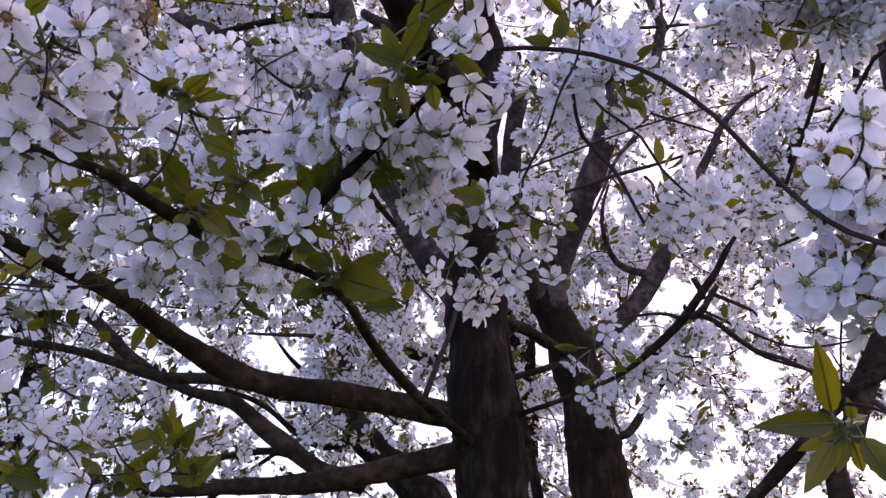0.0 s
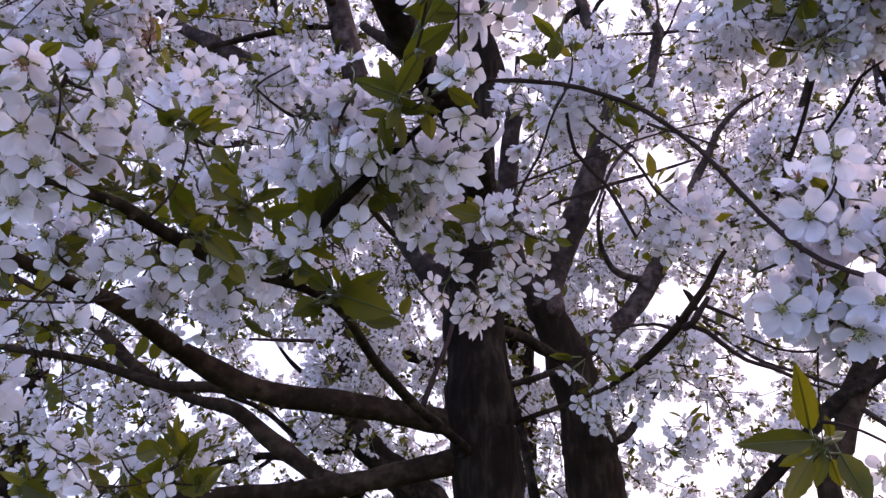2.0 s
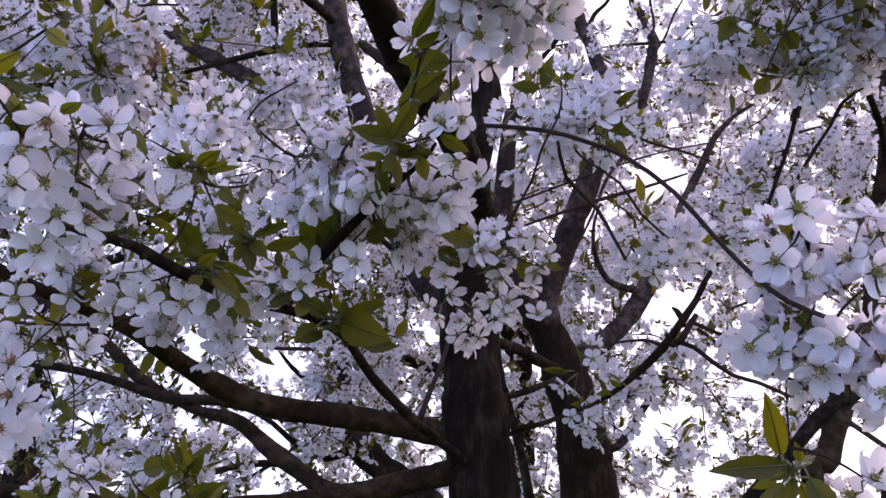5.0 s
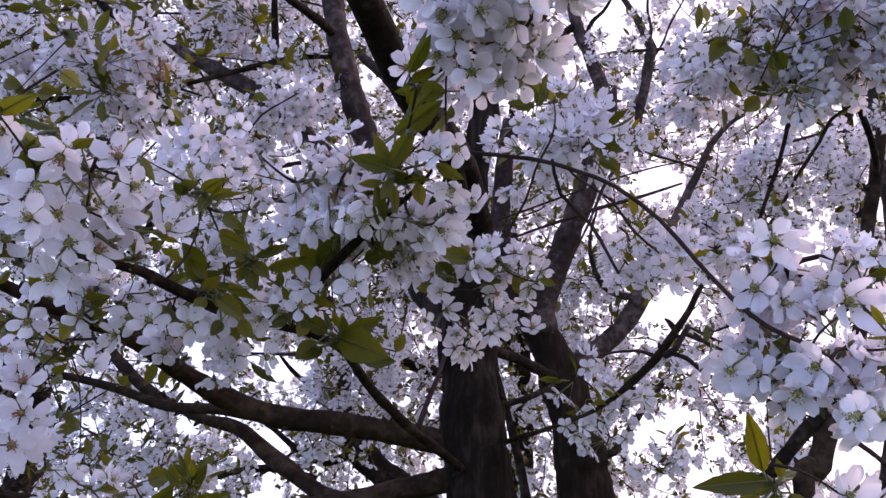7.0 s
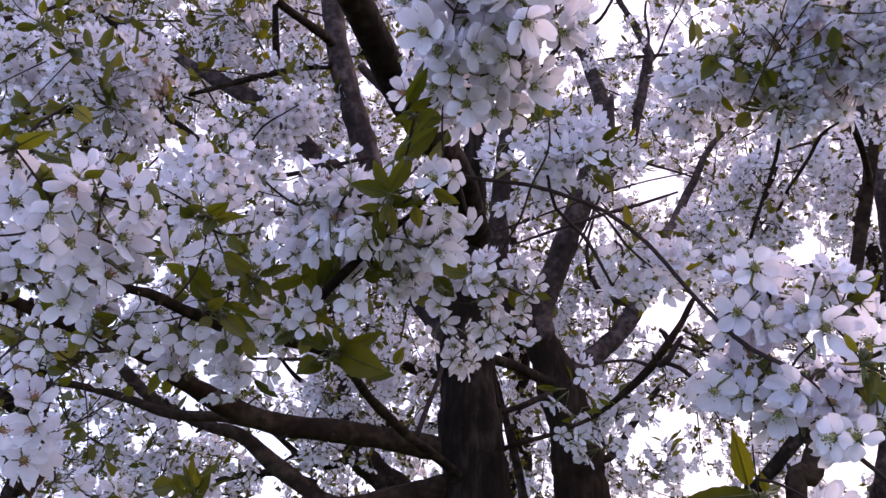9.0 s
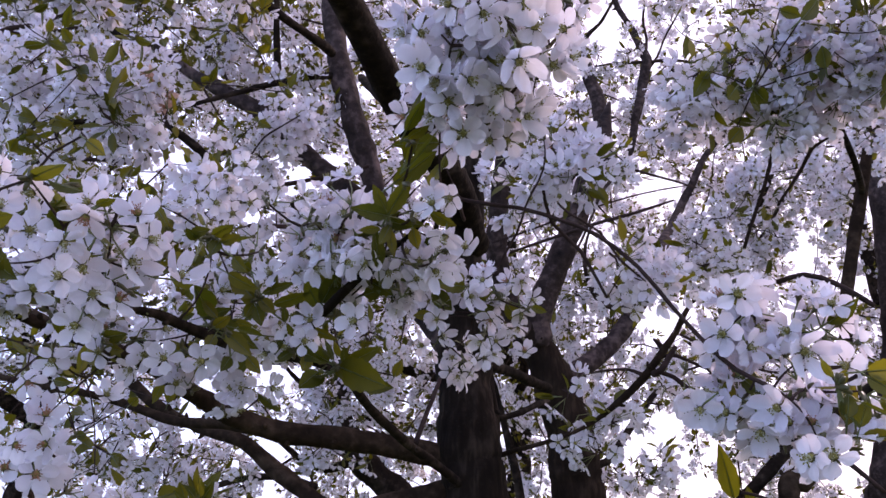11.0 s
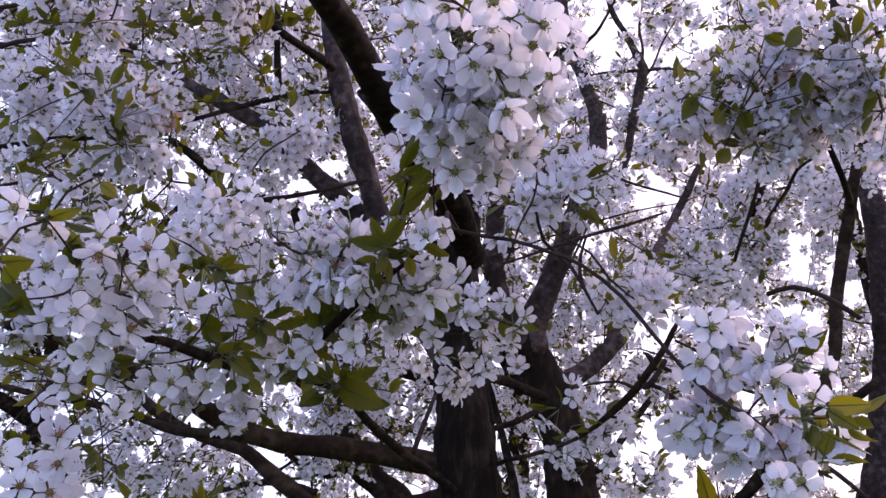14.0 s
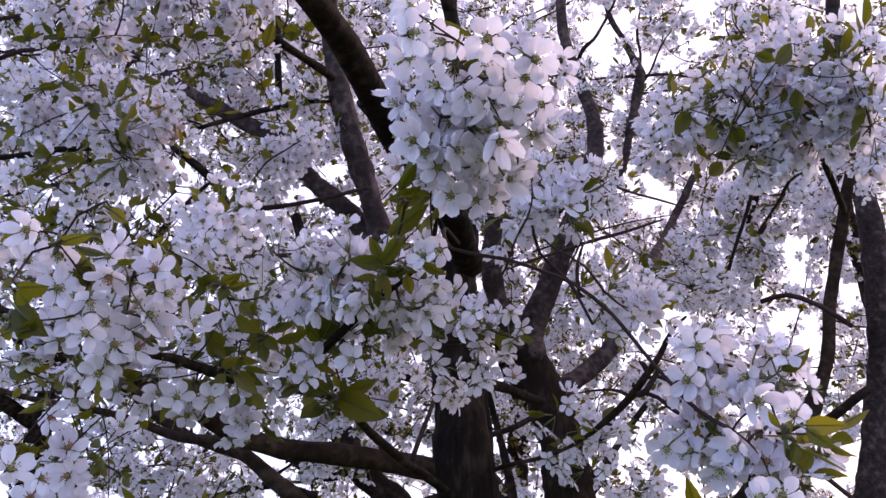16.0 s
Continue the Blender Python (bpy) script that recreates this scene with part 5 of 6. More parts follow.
rosette(main, (-0.081, 0.508, 1.816), [
    ((-0.096, 0.505, 1.824), (-0.107, 0.487, 1.844), 0.0134),
    ((-0.093, 0.504, 1.826), (-0.076, 0.494, 1.855), 0.0145),
    ((-0.092, 0.513, 1.831), (-0.095, 0.505, 1.854), 0.0137),
    ((-0.054, 0.492, 1.830), (-0.037, 0.490, 1.836), 0.0114),
    ((-0.047, 0.469, 1.836), (-0.026, 0.473, 1.826), 0.0110),
    ((-0.081, 0.508, 1.816), (-0.077, 0.512, 1.805), 0.0068),
    ((-0.103, 0.512, 1.805), (-0.077, 0.516, 1.796), 0.0068)], 2)
rosette(main, (-0.082, 0.554, 1.779), [
    ((-0.091, 0.552, 1.783), (-0.115, 0.527, 1.794), 0.0125),
    ((-0.082, 0.554, 1.779), (-0.032, 0.530, 1.756), 0.0237),
    ((-0.078, 0.553, 1.779), (-0.041, 0.547, 1.797), 0.0121),
    ((-0.076, 0.553, 1.781), (-0.078, 0.547, 1.797), 0.0071),
    ((-0.101, 0.555, 1.774), (-0.117, 0.541, 1.756), 0.0139),
    ((-0.096, 0.556, 1.771), (-0.107, 0.551, 1.756), 0.0090),
    ((-0.065, 0.600, 1.768), (-0.033, 0.601, 1.766), 0.0129),
    ((-0.036, 0.647, 1.786), (-0.027, 0.640, 1.803), 0.0092)], 6)
rosette(main, (-0.176, 0.462, 1.795), [
    ((-0.177, 0.459, 1.805), (-0.175, 0.403, 1.813), 0.0162),
    ((-0.171, 0.462, 1.798), (-0.135, 0.449, 1.773), 0.0140),
    ((-0.199, 0.451, 1.798), (-0.185, 0.449, 1.802), 0.0061),
    ((-0.183, 0.460, 1.802), (-0.159, 0.458, 1.808), 0.0080),
    ((-0.192, 0.443, 1.763), (-0.196, 0.437, 1.778), 0.0126),
    ((-0.176, 0.462, 1.795), (-0.154, 0.461, 1.800), 0.0080),
    ((-0.186, 0.457, 1.780), (-0.195, 0.462, 1.768), 0.0079)], 3)
rosette(main, (-0.541, 0.995, 1.854), [
    ((-0.638, 0.985, 1.881), (-0.647, 0.968, 1.929), 0.0185),
    ((-0.636, 0.984, 1.884), (-0.585, 0.957, 1.899), 0.0150),
    ((-0.632, 0.985, 1.881), (-0.589, 0.987, 1.876), 0.0101),
    ((-0.594, 0.988, 1.874), (-0.572, 0.998, 1.846), 0.0135),
    ((-0.578, 0.992, 1.863), (-0.546, 0.998, 1.846), 0.0118),
    ((-0.546, 0.995, 1.854), (-0.551, 0.989, 1.871), 0.0084),
    ((-0.541, 0.995, 1.854), (-0.530, 0.984, 1.884), 0.0135),
    ((-0.509, 0.996, 1.850), (-0.520, 0.989, 1.871), 0.0152),
    ((-0.374, 0.898, 1.826), (-0.388, 0.909, 1.797), 0.0123),
    ((-0.368, 0.909, 1.797), (-0.358, 0.898, 1.826), 0.0123)], 3)
rosette(main, (0.240, 0.450, 1.650), [
    ((0.232, 0.447, 1.659), (0.214, 0.413, 1.693), 0.0121),
    ((0.234, 0.449, 1.653), (0.176, 0.419, 1.648), 0.0127),
    ((0.233, 0.453, 1.642), (0.205, 0.443, 1.612), 0.0108),
    ((0.251, 0.452, 1.645), (0.258, 0.442, 1.614), 0.0142),
    ((0.241, 0.452, 1.645), (0.236, 0.459, 1.625), 0.0076),
    ((0.245, 0.449, 1.655), (0.242, 0.444, 1.667), 0.0055),
    ((0.245, 0.453, 1.642), (0.257, 0.470, 1.626), 0.0077),
    ((0.240, 0.450, 1.650), (0.229, 0.463, 1.644), 0.0063)], 3)
rosette(main, (-0.232, 0.269, 1.837), [
    ((-0.232, 0.269, 1.837), (-0.199, 0.247, 1.839), 0.0090),
    ((-0.224, 0.221, 1.792), (-0.200, 0.211, 1.791), 0.0103),
    ((-0.198, 0.261, 1.859), (-0.185, 0.264, 1.850), 0.0071)], 1)
rosette(main, (0.230, 0.270, 1.713), [
    ((0.229, 0.238, 1.715), (0.242, 0.217, 1.713), 0.0087),
    ((0.229, 0.239, 1.713), (0.241, 0.232, 1.702), 0.0077),
    ((0.235, 0.276, 1.697), (0.237, 0.272, 1.709), 0.0077),
    ((0.242, 0.278, 1.692), (0.246, 0.273, 1.706), 0.0071),
    ((0.230, 0.270, 1.713), (0.234, 0.267, 1.722), 0.0052)], 3)
rosette(main, (0.053, 0.672, 1.862), [
    ((0.041, 0.643, 1.884), (0.003, 0.622, 1.882), 0.0153),
    ((0.004, 0.654, 1.883), (0.026, 0.661, 1.862), 0.0157),
    ((0.053, 0.672, 1.862), (0.074, 0.670, 1.868), 0.0123),
    ((0.087, 0.668, 1.873), (0.102, 0.676, 1.850), 0.0135),
    ((0.112, 0.650, 1.863), (0.130, 0.652, 1.857), 0.0072),
    ((0.004, 0.653, 1.856), (-0.017, 0.654, 1.854), 0.0096)], 2)
rosette(main, (0.197, 0.729, 2.129), [
    ((0.125, 0.689, 2.094), (0.137, 0.675, 2.130), 0.0143),
    ((0.122, 0.689, 2.094), (0.086, 0.679, 2.091), 0.0117),
    ((0.197, 0.729, 2.129), (0.216, 0.728, 2.132), 0.0110),
    ((0.257, 0.745, 2.084), (0.255, 0.753, 2.063), 0.0110),
    ((0.214, 0.750, 2.070), (0.245, 0.750, 2.070), 0.0124)], 2)
rosette(main, (0.381, 0.617, 2.118), [
    ((0.430, 0.706, 2.191), (0.380, 0.697, 2.157), 0.0205),
    ((0.398, 0.561, 2.187), (0.422, 0.563, 2.179), 0.0117),
    ((0.422, 0.565, 2.176), (0.451, 0.564, 2.205), 0.0170),
    ((0.360, 0.617, 2.119), (0.344, 0.613, 2.100), 0.0174),
    ((0.381, 0.617, 2.118), (0.397, 0.623, 2.102), 0.0189),
    ((0.450, 0.583, 2.123), (0.446, 0.575, 2.148), 0.0143),
    ((0.334, 0.628, 2.148), (0.316, 0.638, 2.119), 0.0166),
    ((0.380, 0.701, 2.093), (0.395, 0.695, 2.111), 0.0175)], 4)
rosette(main, (-0.298, 0.723, 1.631), [
    ((-0.298, 0.723, 1.631), (-0.262, 0.703, 1.659), 0.0181),
    ((-0.301, 0.732, 1.667), (-0.274, 0.729, 1.674), 0.0177),
    ((-0.261, 0.735, 1.658), (-0.253, 0.723, 1.689), 0.0143),
    ((-0.270, 0.732, 1.664), (-0.276, 0.725, 1.684), 0.0110),
    ((-0.259, 0.735, 1.658), (-0.237, 0.726, 1.681), 0.0121),
    ((-0.251, 0.722, 1.633), (-0.209, 0.716, 1.651), 0.0225),
    ((-0.345, 0.616, 1.634), (-0.319, 0.620, 1.623), 0.0147),
    ((-0.309, 0.726, 1.622), (-0.285, 0.723, 1.631), 0.0139)], 8)
cluster_near(main, (-0.216, 0.312, 1.824), 0.028, 4, 3, 0, 0.35)
cluster_near(main, (-0.191, 0.299, 1.832), 0.028, 4, 1, 0, 0.35)
cluster_near(main, (-0.181, 0.313, 1.821), 0.028, 4, 2, 0, 0.35)
cluster_near(main, (-0.221, 0.314, 1.789), 0.028, 4, 1, 1, 0.35)
cluster_near(main, (-0.198, 0.311, 1.798), 0.028, 4, 2, 0, 0.35)
cluster_near(main, (-0.173, 0.339, 1.810), 0.028, 4, 3, 1, 0.35)
cluster_near(main, (-0.184, 0.318, 1.780), 0.028, 4, 1, 1, 0.35)
cluster_near(main, (-0.239, 0.332, 1.771), 0.026, 2, 3, 1, 0.35)
cluster_near(main, (-0.167, 0.369, 1.815), 0.026, 2, 2, 0, 0.35)
cluster_near(main, (-0.270, 0.321, 1.799), 0.03, 4, 2, 0, 0.35)
cluster_near(main, (-0.213, 0.331, 1.774), 0.026, 3, 1, 1, 0.35)
cluster_near(main, (-0.180, 0.349, 1.780), 0.026, 2, 3, 1, 0.35)
cluster_near(main, (-0.232, 0.398, 1.765), 0.026, 2, 2, 0, 0.35)
cluster_near(main, (-0.273, 0.342, 1.771), 0.028, 3, 2, 0, 0.35)
cluster_near(main, (-0.285, 0.329, 1.865), 0.028, 3, 3, 0, 0.35)
cluster_near(main, (-0.295, 0.322, 1.827), 0.028, 3, 2, 0, 0.35)
cluster_near(main, (-0.187, 0.338, 1.841), 0.026, 3, 1, 0, 0.35)
cluster_near(main, (-0.181, 0.441, 1.764), 0.028, 3, 2, 0, 0.3)
cluster_near(main, (-0.162, 0.467, 1.749), 0.028, 4, 1, 0, 0.3)
cluster_near(main, (-0.148, 0.480, 1.743), 0.026, 2, 1, 0, 0.3)
cluster_near(main, (-0.170, 0.449, 1.829), 0.026, 2, 4, 0, 0.3)
cluster_near(main, (-0.191, 0.480, 1.743), 0.026, 2, 2, 0, 0.3)
cluster_near(main, (-0.077, 0.424, 1.838), 0.028, 7, 1, 0, 0.3)
cluster_near(main, (-0.084, 0.405, 1.861), 0.026, 6, 0, 0, 0.3)
cluster_near(main, (-0.065, 0.407, 1.857), 0.026, 5, 0, 0, 0.3)
cluster_near(main, (-0.048, 0.416, 1.830), 0.028, 6, 1, 0, 0.3)
cluster_near(main, (-0.025, 0.438, 1.829), 0.028, 7, 0, 0, 0.3)
cluster_near(main, (0.001, 0.444, 1.841), 0.026, 6, 1, 0, 0.3)
cluster_near(main, (-0.027, 0.400, 1.845), 0.024, 3, 3, 0, 0.3)
tuft(main, (-0.225, 0.641, 1.652), (-0.2, -0.3, 0.6), 5)
tuft(main, (-0.220, 0.689, 1.636), (0.2, -0.3, 0.4), 5)
tuft(main, (-0.254, 0.654, 1.616), (-0.2, -0.3, 0.4), 4)
tuft(main, (-0.347, 0.627, 1.633), (-0.2, -0.3, 0.2), 3)
tuft(main, (-0.007, 0.338, 1.899), (0.7, -0.2, 0.3), 3)
tuft(main, (-0.013, 0.357, 1.876), (0.6, -0.2, 0.5), 3)
tuft(main, (0.121, 0.551, 2.016), (-0.3, -0.2, 0.7), 4)
tuft(main, (0.207, 0.371, 1.750), (0.1, -0.2, -0.8), 4)
cluster_near(main, (-0.062, 0.395, 1.832), 0.026, 5, 0, 0, 0.2, (0, -0.7, 0.5))
cluster_near(main, (-0.054, 0.384, 1.860), 0.026, 4, 0, 0, 0.2, (0, -0.7, 0.5))
cluster_near(main, (-0.009, 0.407, 1.828), 0.026, 5, 0, 0, 0.2, (0, -0.7, 0.5))
cluster_near(main, (-0.095, 0.406, 1.859), 0.028, 6, 0, 0, 0.2, (0, -0.6, 0.5))
cluster_near(main, (-0.125, 0.403, 1.837), 0.028, 4, 1, 0, 0.2, (0, -0.6, 0.5))
cluster_near(main, (-0.121, 0.390, 1.874), 0.028, 4, 1, 0, 0.2, (0, -0.6, 0.5))
cluster_near(main, (0.017, 0.310, 1.918), 0.026, 6, 0, 0, 0.2, (0, -0.6, 0.4))
cluster_near(main, (0.009, 0.285, 1.957), 0.026, 6, 0, 0, 0.2, (0, -0.6, 0.4))
cluster_near(main, (0.036, 0.262, 1.963), 0.026, 6, 0, 0, 0.2, (0, -0.6, 0.4))
cluster_near(main, (0.032, 0.293, 1.935), 0.026, 6, 1, 0, 0.2, (0, -0.6, 0.4))
cluster_near(main, (0.059, 0.277, 1.951), 0.026, 6, 0, 0, 0.2, (0, -0.6, 0.4))
cluster_near(main, (0.065, 0.307, 1.925), 0.026, 6, 0, 0, 0.2, (0, -0.6, 0.4))
cluster_near(main, (0.087, 0.290, 1.942), 0.026, 6, 1, 0, 0.2, (0, -0.6, 0.4))
cluster_near(main, (0.045, 0.323, 1.911), 0.026, 6, 0, 0, 0.2, (0, -0.6, 0.4))
cluster_near(main, (0.092, 0.263, 1.959), 0.026, 6, 0, 0, 0.2, (0, -0.6, 0.4))
cluster_near(main, (0.015, 0.610, 1.853), 0.028, 2, 1, 0, 0.5)
cluster_near(main, (0.048, 0.604, 1.869), 0.03, 2, 2, 0, 0.5)
cluster_near(main, (0.074, 0.618, 1.862), 0.026, 2, 1, 0, 0.5)
cluster_near(main, (0.015, 0.632, 1.822), 0.026, 2, 0, 0, 0.5)
cluster_near(main, (0.060, 0.630, 1.827), 0.028, 2, 1, 0, 0.5)
cluster_near(main, (0.104, 0.631, 1.854), 0.026, 2, 0, 0, 0.5)
cluster_near(main, (0.037, 0.639, 1.803), 0.026, 2, 0, 0, 0.5)
cluster_near(main, (0.033, 0.275, 1.897), 0.028, 7, 0, 0, 0.3)
cluster_near(main, (0.013, 0.288, 1.919), 0.028, 6, 1, 0, 0.3)
cluster_near(main, (0.057, 0.284, 1.900), 0.028, 6, 0, 0, 0.3)
cluster_near(main, (0.042, 0.317, 1.898), 0.028, 6, 0, 0, 0.3)
cluster_near(main, (0.066, 0.270, 1.909), 0.028, 6, 0, 0, 0.3)
cluster_near(main, (0.033, 0.265, 1.925), 0.03, 7, 2, 0, 0.3)
cluster_near(main, (0.013, 0.275, 1.955), 0.028, 6, 1, 0, 0.3)
cluster_near(main, (0.056, 0.259, 1.940), 0.03, 7, 1, 0, 0.3)
cluster_near(main, (0.033, 0.252, 1.959), 0.028, 5, 3, 0, 0.3)
cluster_near(main, (0.066, 0.335, 1.906), 0.026, 4, 0, 0, 0.3)
cluster_near(main, (0.017, 0.322, 1.915), 0.024, 3, 0, 0, 0.3)
cluster_near(main, (0.013, 0.260, 1.997), 0.028, 6, 2, 0, 0.3)
cluster_near(main, (0.207, 0.363, 1.773), 0.026, 5, 0, 0, 0.3)
cluster_near(main, (0.224, 0.354, 1.767), 0.026, 5, 1, 0, 0.3)
cluster_near(main, (0.235, 0.336, 1.758), 0.028, 6, 1, 0, 0.3)
cluster_near(main, (0.251, 0.318, 1.749), 0.028, 6, 1, 0, 0.3)
cluster_near(main, (0.208, 0.369, 1.727), 0.026, 5, 0, 0, 0.3)
cluster_near(main, (0.216, 0.365, 1.709), 0.026, 5, 0, 0, 0.3)
cluster_near(main, (0.225, 0.351, 1.717), 0.026, 5, 1, 0, 0.3)
cluster_near(main, (0.238, 0.329, 1.719), 0.028, 6, 1, 0, 0.3)
cluster_near(main, (0.182, 0.375, 1.740), 0.022, 3, 0, 0, 0.3)
cluster_near(main, (0.230, 0.350, 1.690), 0.026, 5, 0, 0, 0.3)
cluster_near(main, (0.241, 0.340, 1.689), 0.028, 6, 1, 0, 0.3)
cluster_near(main, (0.261, 0.309, 1.715), 0.028, 6, 3, 0, 0.3)
cluster_near(main, (0.261, 0.331, 1.684), 0.028, 6, 3, 0, 0.3)
cluster_near(main, (0.254, 0.389, 1.641), 0.024, 4, 0, 0, 0.3)
cluster_near(main, (-0.019, 0.423, 1.812), 0.026, 6, 0, 0, 0.3)
cluster_near(main, (0.006, 0.416, 1.832), 0.024, 4, 1, 0, 0.3)
cluster_near(main, (-0.029, 0.394, 1.832), 0.024, 2, 4, 0, 0.3)
cluster_near(main, (-0.008, 0.367, 1.850), 0.022, 3, 3, 0, 0.3)
cluster_near(main, (-0.071, 0.427, 1.830), 0.026, 6, 0, 0, 0.3)
cluster_near(main, (-0.051, 0.402, 1.840), 0.026, 6, 0, 0, 0.3)
cluster_near(main, (-0.043, 0.441, 1.821), 0.026, 5, 0, 0, 0.3)
cluster_near(main, (-0.306, 0.601, 1.644), 0.028, 3, 2, 0, 0.3)
cluster_near(main, (-0.257, 0.607, 1.628), 0.028, 3, 2, 0, 0.3)
cluster_near(main, (-0.229, 0.625, 1.637), 0.026, 2, 3, 0, 0.3)
cluster_near(main, (-0.335, 0.610, 1.619), 0.028, 3, 2, 0, 0.3)
cluster_near(main, (-0.282, 0.615, 1.607), 0.028, 3, 3, 0, 0.3)
cluster_near(main, (0.075, 0.615, 1.868), 0.028, 2, 1, 0, 0.3)
cluster_near(main, (-0.293, 0.444, 1.697), 0.028, 4, 1, 0, 0.3)
cluster_near(main, (-0.296, 0.509, 1.665), 0.026, 2, 2, 0, 0.3)
cluster_near(main, (-0.345, 0.639, 1.657), 0.028, 3, 3, 0, 0.3)
cluster_near(main, (-0.276, 0.639, 1.657), 0.028, 2, 5, 0, 0.3)
cluster_near(main, (-0.242, 0.681, 1.659), 0.026, 2, 8, 0, 0.3)

# ---- clusters further in ----
mids(main, (-0.451, 0.850, 2.052), (0.09, 0.05, 0.06), 9, "leafy", 0.2, 71)
mids(main, (-0.374, 0.900, 2.025), (0.09, 0.05, 0.05), 8, "leafy", 0.2, 72)
mids(main, (-0.548, 0.850, 2.086), (0.07, 0.05, 0.07), 7, "leafy", 0.2, 73)
for place in ((-0.292, 1.060, 2.340), (-0.261, 1.060, 2.316), (-0.237, 1.060, 2.335), (-0.275, 1.060, 2.283), (-0.317, 1.060, 2.305)):
    cluster_mid(main, Vector(place), "full", 0.95, 0.2, random.Random(5))
mids(main, (-0.197, 0.550, 1.959), (0.055, 0.03, 0.04), 9, "full", 0.25, 11)
mids(main, (-0.358, 0.661, 2.122), (0.08, 0.05, 0.05), 9, "full", 0.2, 12)
mids(main, (-0.637, 0.946, 2.364), (0.16, 0.08, 0.09), 17, "full", 0.2, 13)
mids(main, (0.130, 0.598, 2.004), (0.05, 0.03, 0.045), 9, "full", 0.2, 14)
mids(main, (0.238, 0.697, 1.908), (0.05, 0.03, 0.035), 8, "full", 0.2, 15)
mids(right, (0.402, 0.652, 2.147), (0.09, 0.04, 0.06), 13, "full", 0.2, 16)
mids(right, (0.466, 0.608, 2.153), (0.07, 0.04, 0.08), 10, "full", 0.2, 17)
mids(right, (0.416, 0.882, 2.247), (0.06, 0.05, 0.04), 6, "full", 0.2, 18)
mids(main, (0.196, 0.867, 1.762), (0.05, 0.03, 0.045), 6, "thin", 0.2, 19)
mids(main, (0.295, 0.993, 1.796), (0.05, 0.03, 0.025), 5, "thin", 0.2, 20)
mids(left_back, (-0.645, 1.371, 1.779), (0.19, 0.1, 0.1), 20, "thin", 0.2, 22)
mids(left_back, (-0.482, 1.398, 1.707), (0.12, 0.1, 0.05), 9, "thin", 0.2, 33)
mids(second, (0.386, 1.181, 1.718), (0.04, 0.03, 0.04), 5, "thin", 0.2, 23)
mids(back, (0.672, 1.457, 2.274), (0.15, 0.15, 0.15), 20, "full", 0.2, 24)
mids(back, (0.864, 1.435, 2.334), (0.15, 0.15, 0.15), 18, "full", 0.2, 25)
mids(main, (-0.253, 1.141, 2.413), (0.07, 0.06, 0.08), 7, "thin", 0.2, 26)
mids(main, (-0.414, 1.229, 2.609), (0.12, 0.1, 0.12), 14, "full", 0.2, 27)
mids(left_back, (-0.210, 1.689, 1.931), (0.11, 0.08, 0.08), 13, "full", 0.2, 28)
mids(left_back, (-0.161, 1.455, 1.987), (0.11, 0.08, 0.05), 8, "thin", 0.2, 34)
mids(left_back, (-0.291, 1.740, 1.790), (0.14, 0.08, 0.05), 9, "thin", 0.2, 35)
mids(right, (0.694, 1.498, 1.724), (0.06, 0.05, 0.06), 6, "thin", 0.2, 29)
mids(main, (-0.385, 0.686, 2.346), (0.25, 0.08, 0.08), 16, "full", 0.2, 30)
mids(main, (-0.243, 1.008, 2.047), (0.1, 0.1, 0.06), 7, "thin", 0.2, 31)
mids(main, (-0.526, 0.862, 1.864), (0.1, 0.1, 0.05), 6, "thin", 0.2, 32)
mids(second, (0.369, 1.663, 2.149), (0.1, 0.1, 0.08), 8, "full", 0.2, 36)
mids(right, (0.507, 0.592, 2.165), (0.06, 0.03, 0.07), 9, "full", 0.2, 41)
mids(right, (0.426, 0.605, 2.102), (0.07, 0.03, 0.04), 7, "full", 0.2, 42)
mids(right, (0.419, 0.777, 2.243), (0.07, 0.04, 0.05), 7, "full", 0.2, 43)
mids(right, (0.830, 1.024, 2.296), (0.06, 0.05, 0.08), 6, "full", 0.2, 44)
mids(main, (-0.296, 1.077, 2.296), (0.07, 0.05, 0.05), 6, "thin", 0.2, 45)
mids(main, (-0.173, 0.702, 1.863), (0.07, 0.04, 0.05), 7, "thin", 0.2, 46)
mids(main, (-0.239, 0.654, 1.849), (0.06, 0.04, 0.04), 5, "thin", 0.2, 47)
mids(back, (0.488, 1.472, 1.942), (0.09, 0.06, 0.04), 6, "thin", 0.2, 48)
mids(back, (0.465, 1.104, 2.074), (0.08, 0.06, 0.06), 6, "thin", 0.2, 49)
mids(back, (0.603, 1.355, 2.848), (0.06, 0.06, 0.1), 8, "thin", 0.2, 51)
mids(back, (0.551, 1.827, 3.014), (0.1, 0.08, 0.12), 8, "thin", 0.2, 52)
mids(right, (0.634, 1.018, 2.604), (0.08, 0.06, 0.08), 8, "thin", 0.2, 53)
mids(main, (-0.499, 0.683, 2.062), (0.08, 0.04, 0.05), 3, "thin", 0.2, 50)
mids(second, (0.366, 1.250, 2.328), (0.07, 0.05, 0.05), 7, "thin", 0.2, 54)


# ---- blossom too far to count ----
def arrays(geo):
    tri = [(f[0], f[k], f[k + 1]) for f in geo.f for k in range(1, len(f) - 1)]
    mat = [m for f, m in zip(geo.f, geo.m) for k in range(1, len(f) - 1)]
    return np.array(geo.v), np.array(tri), np.array(mat)


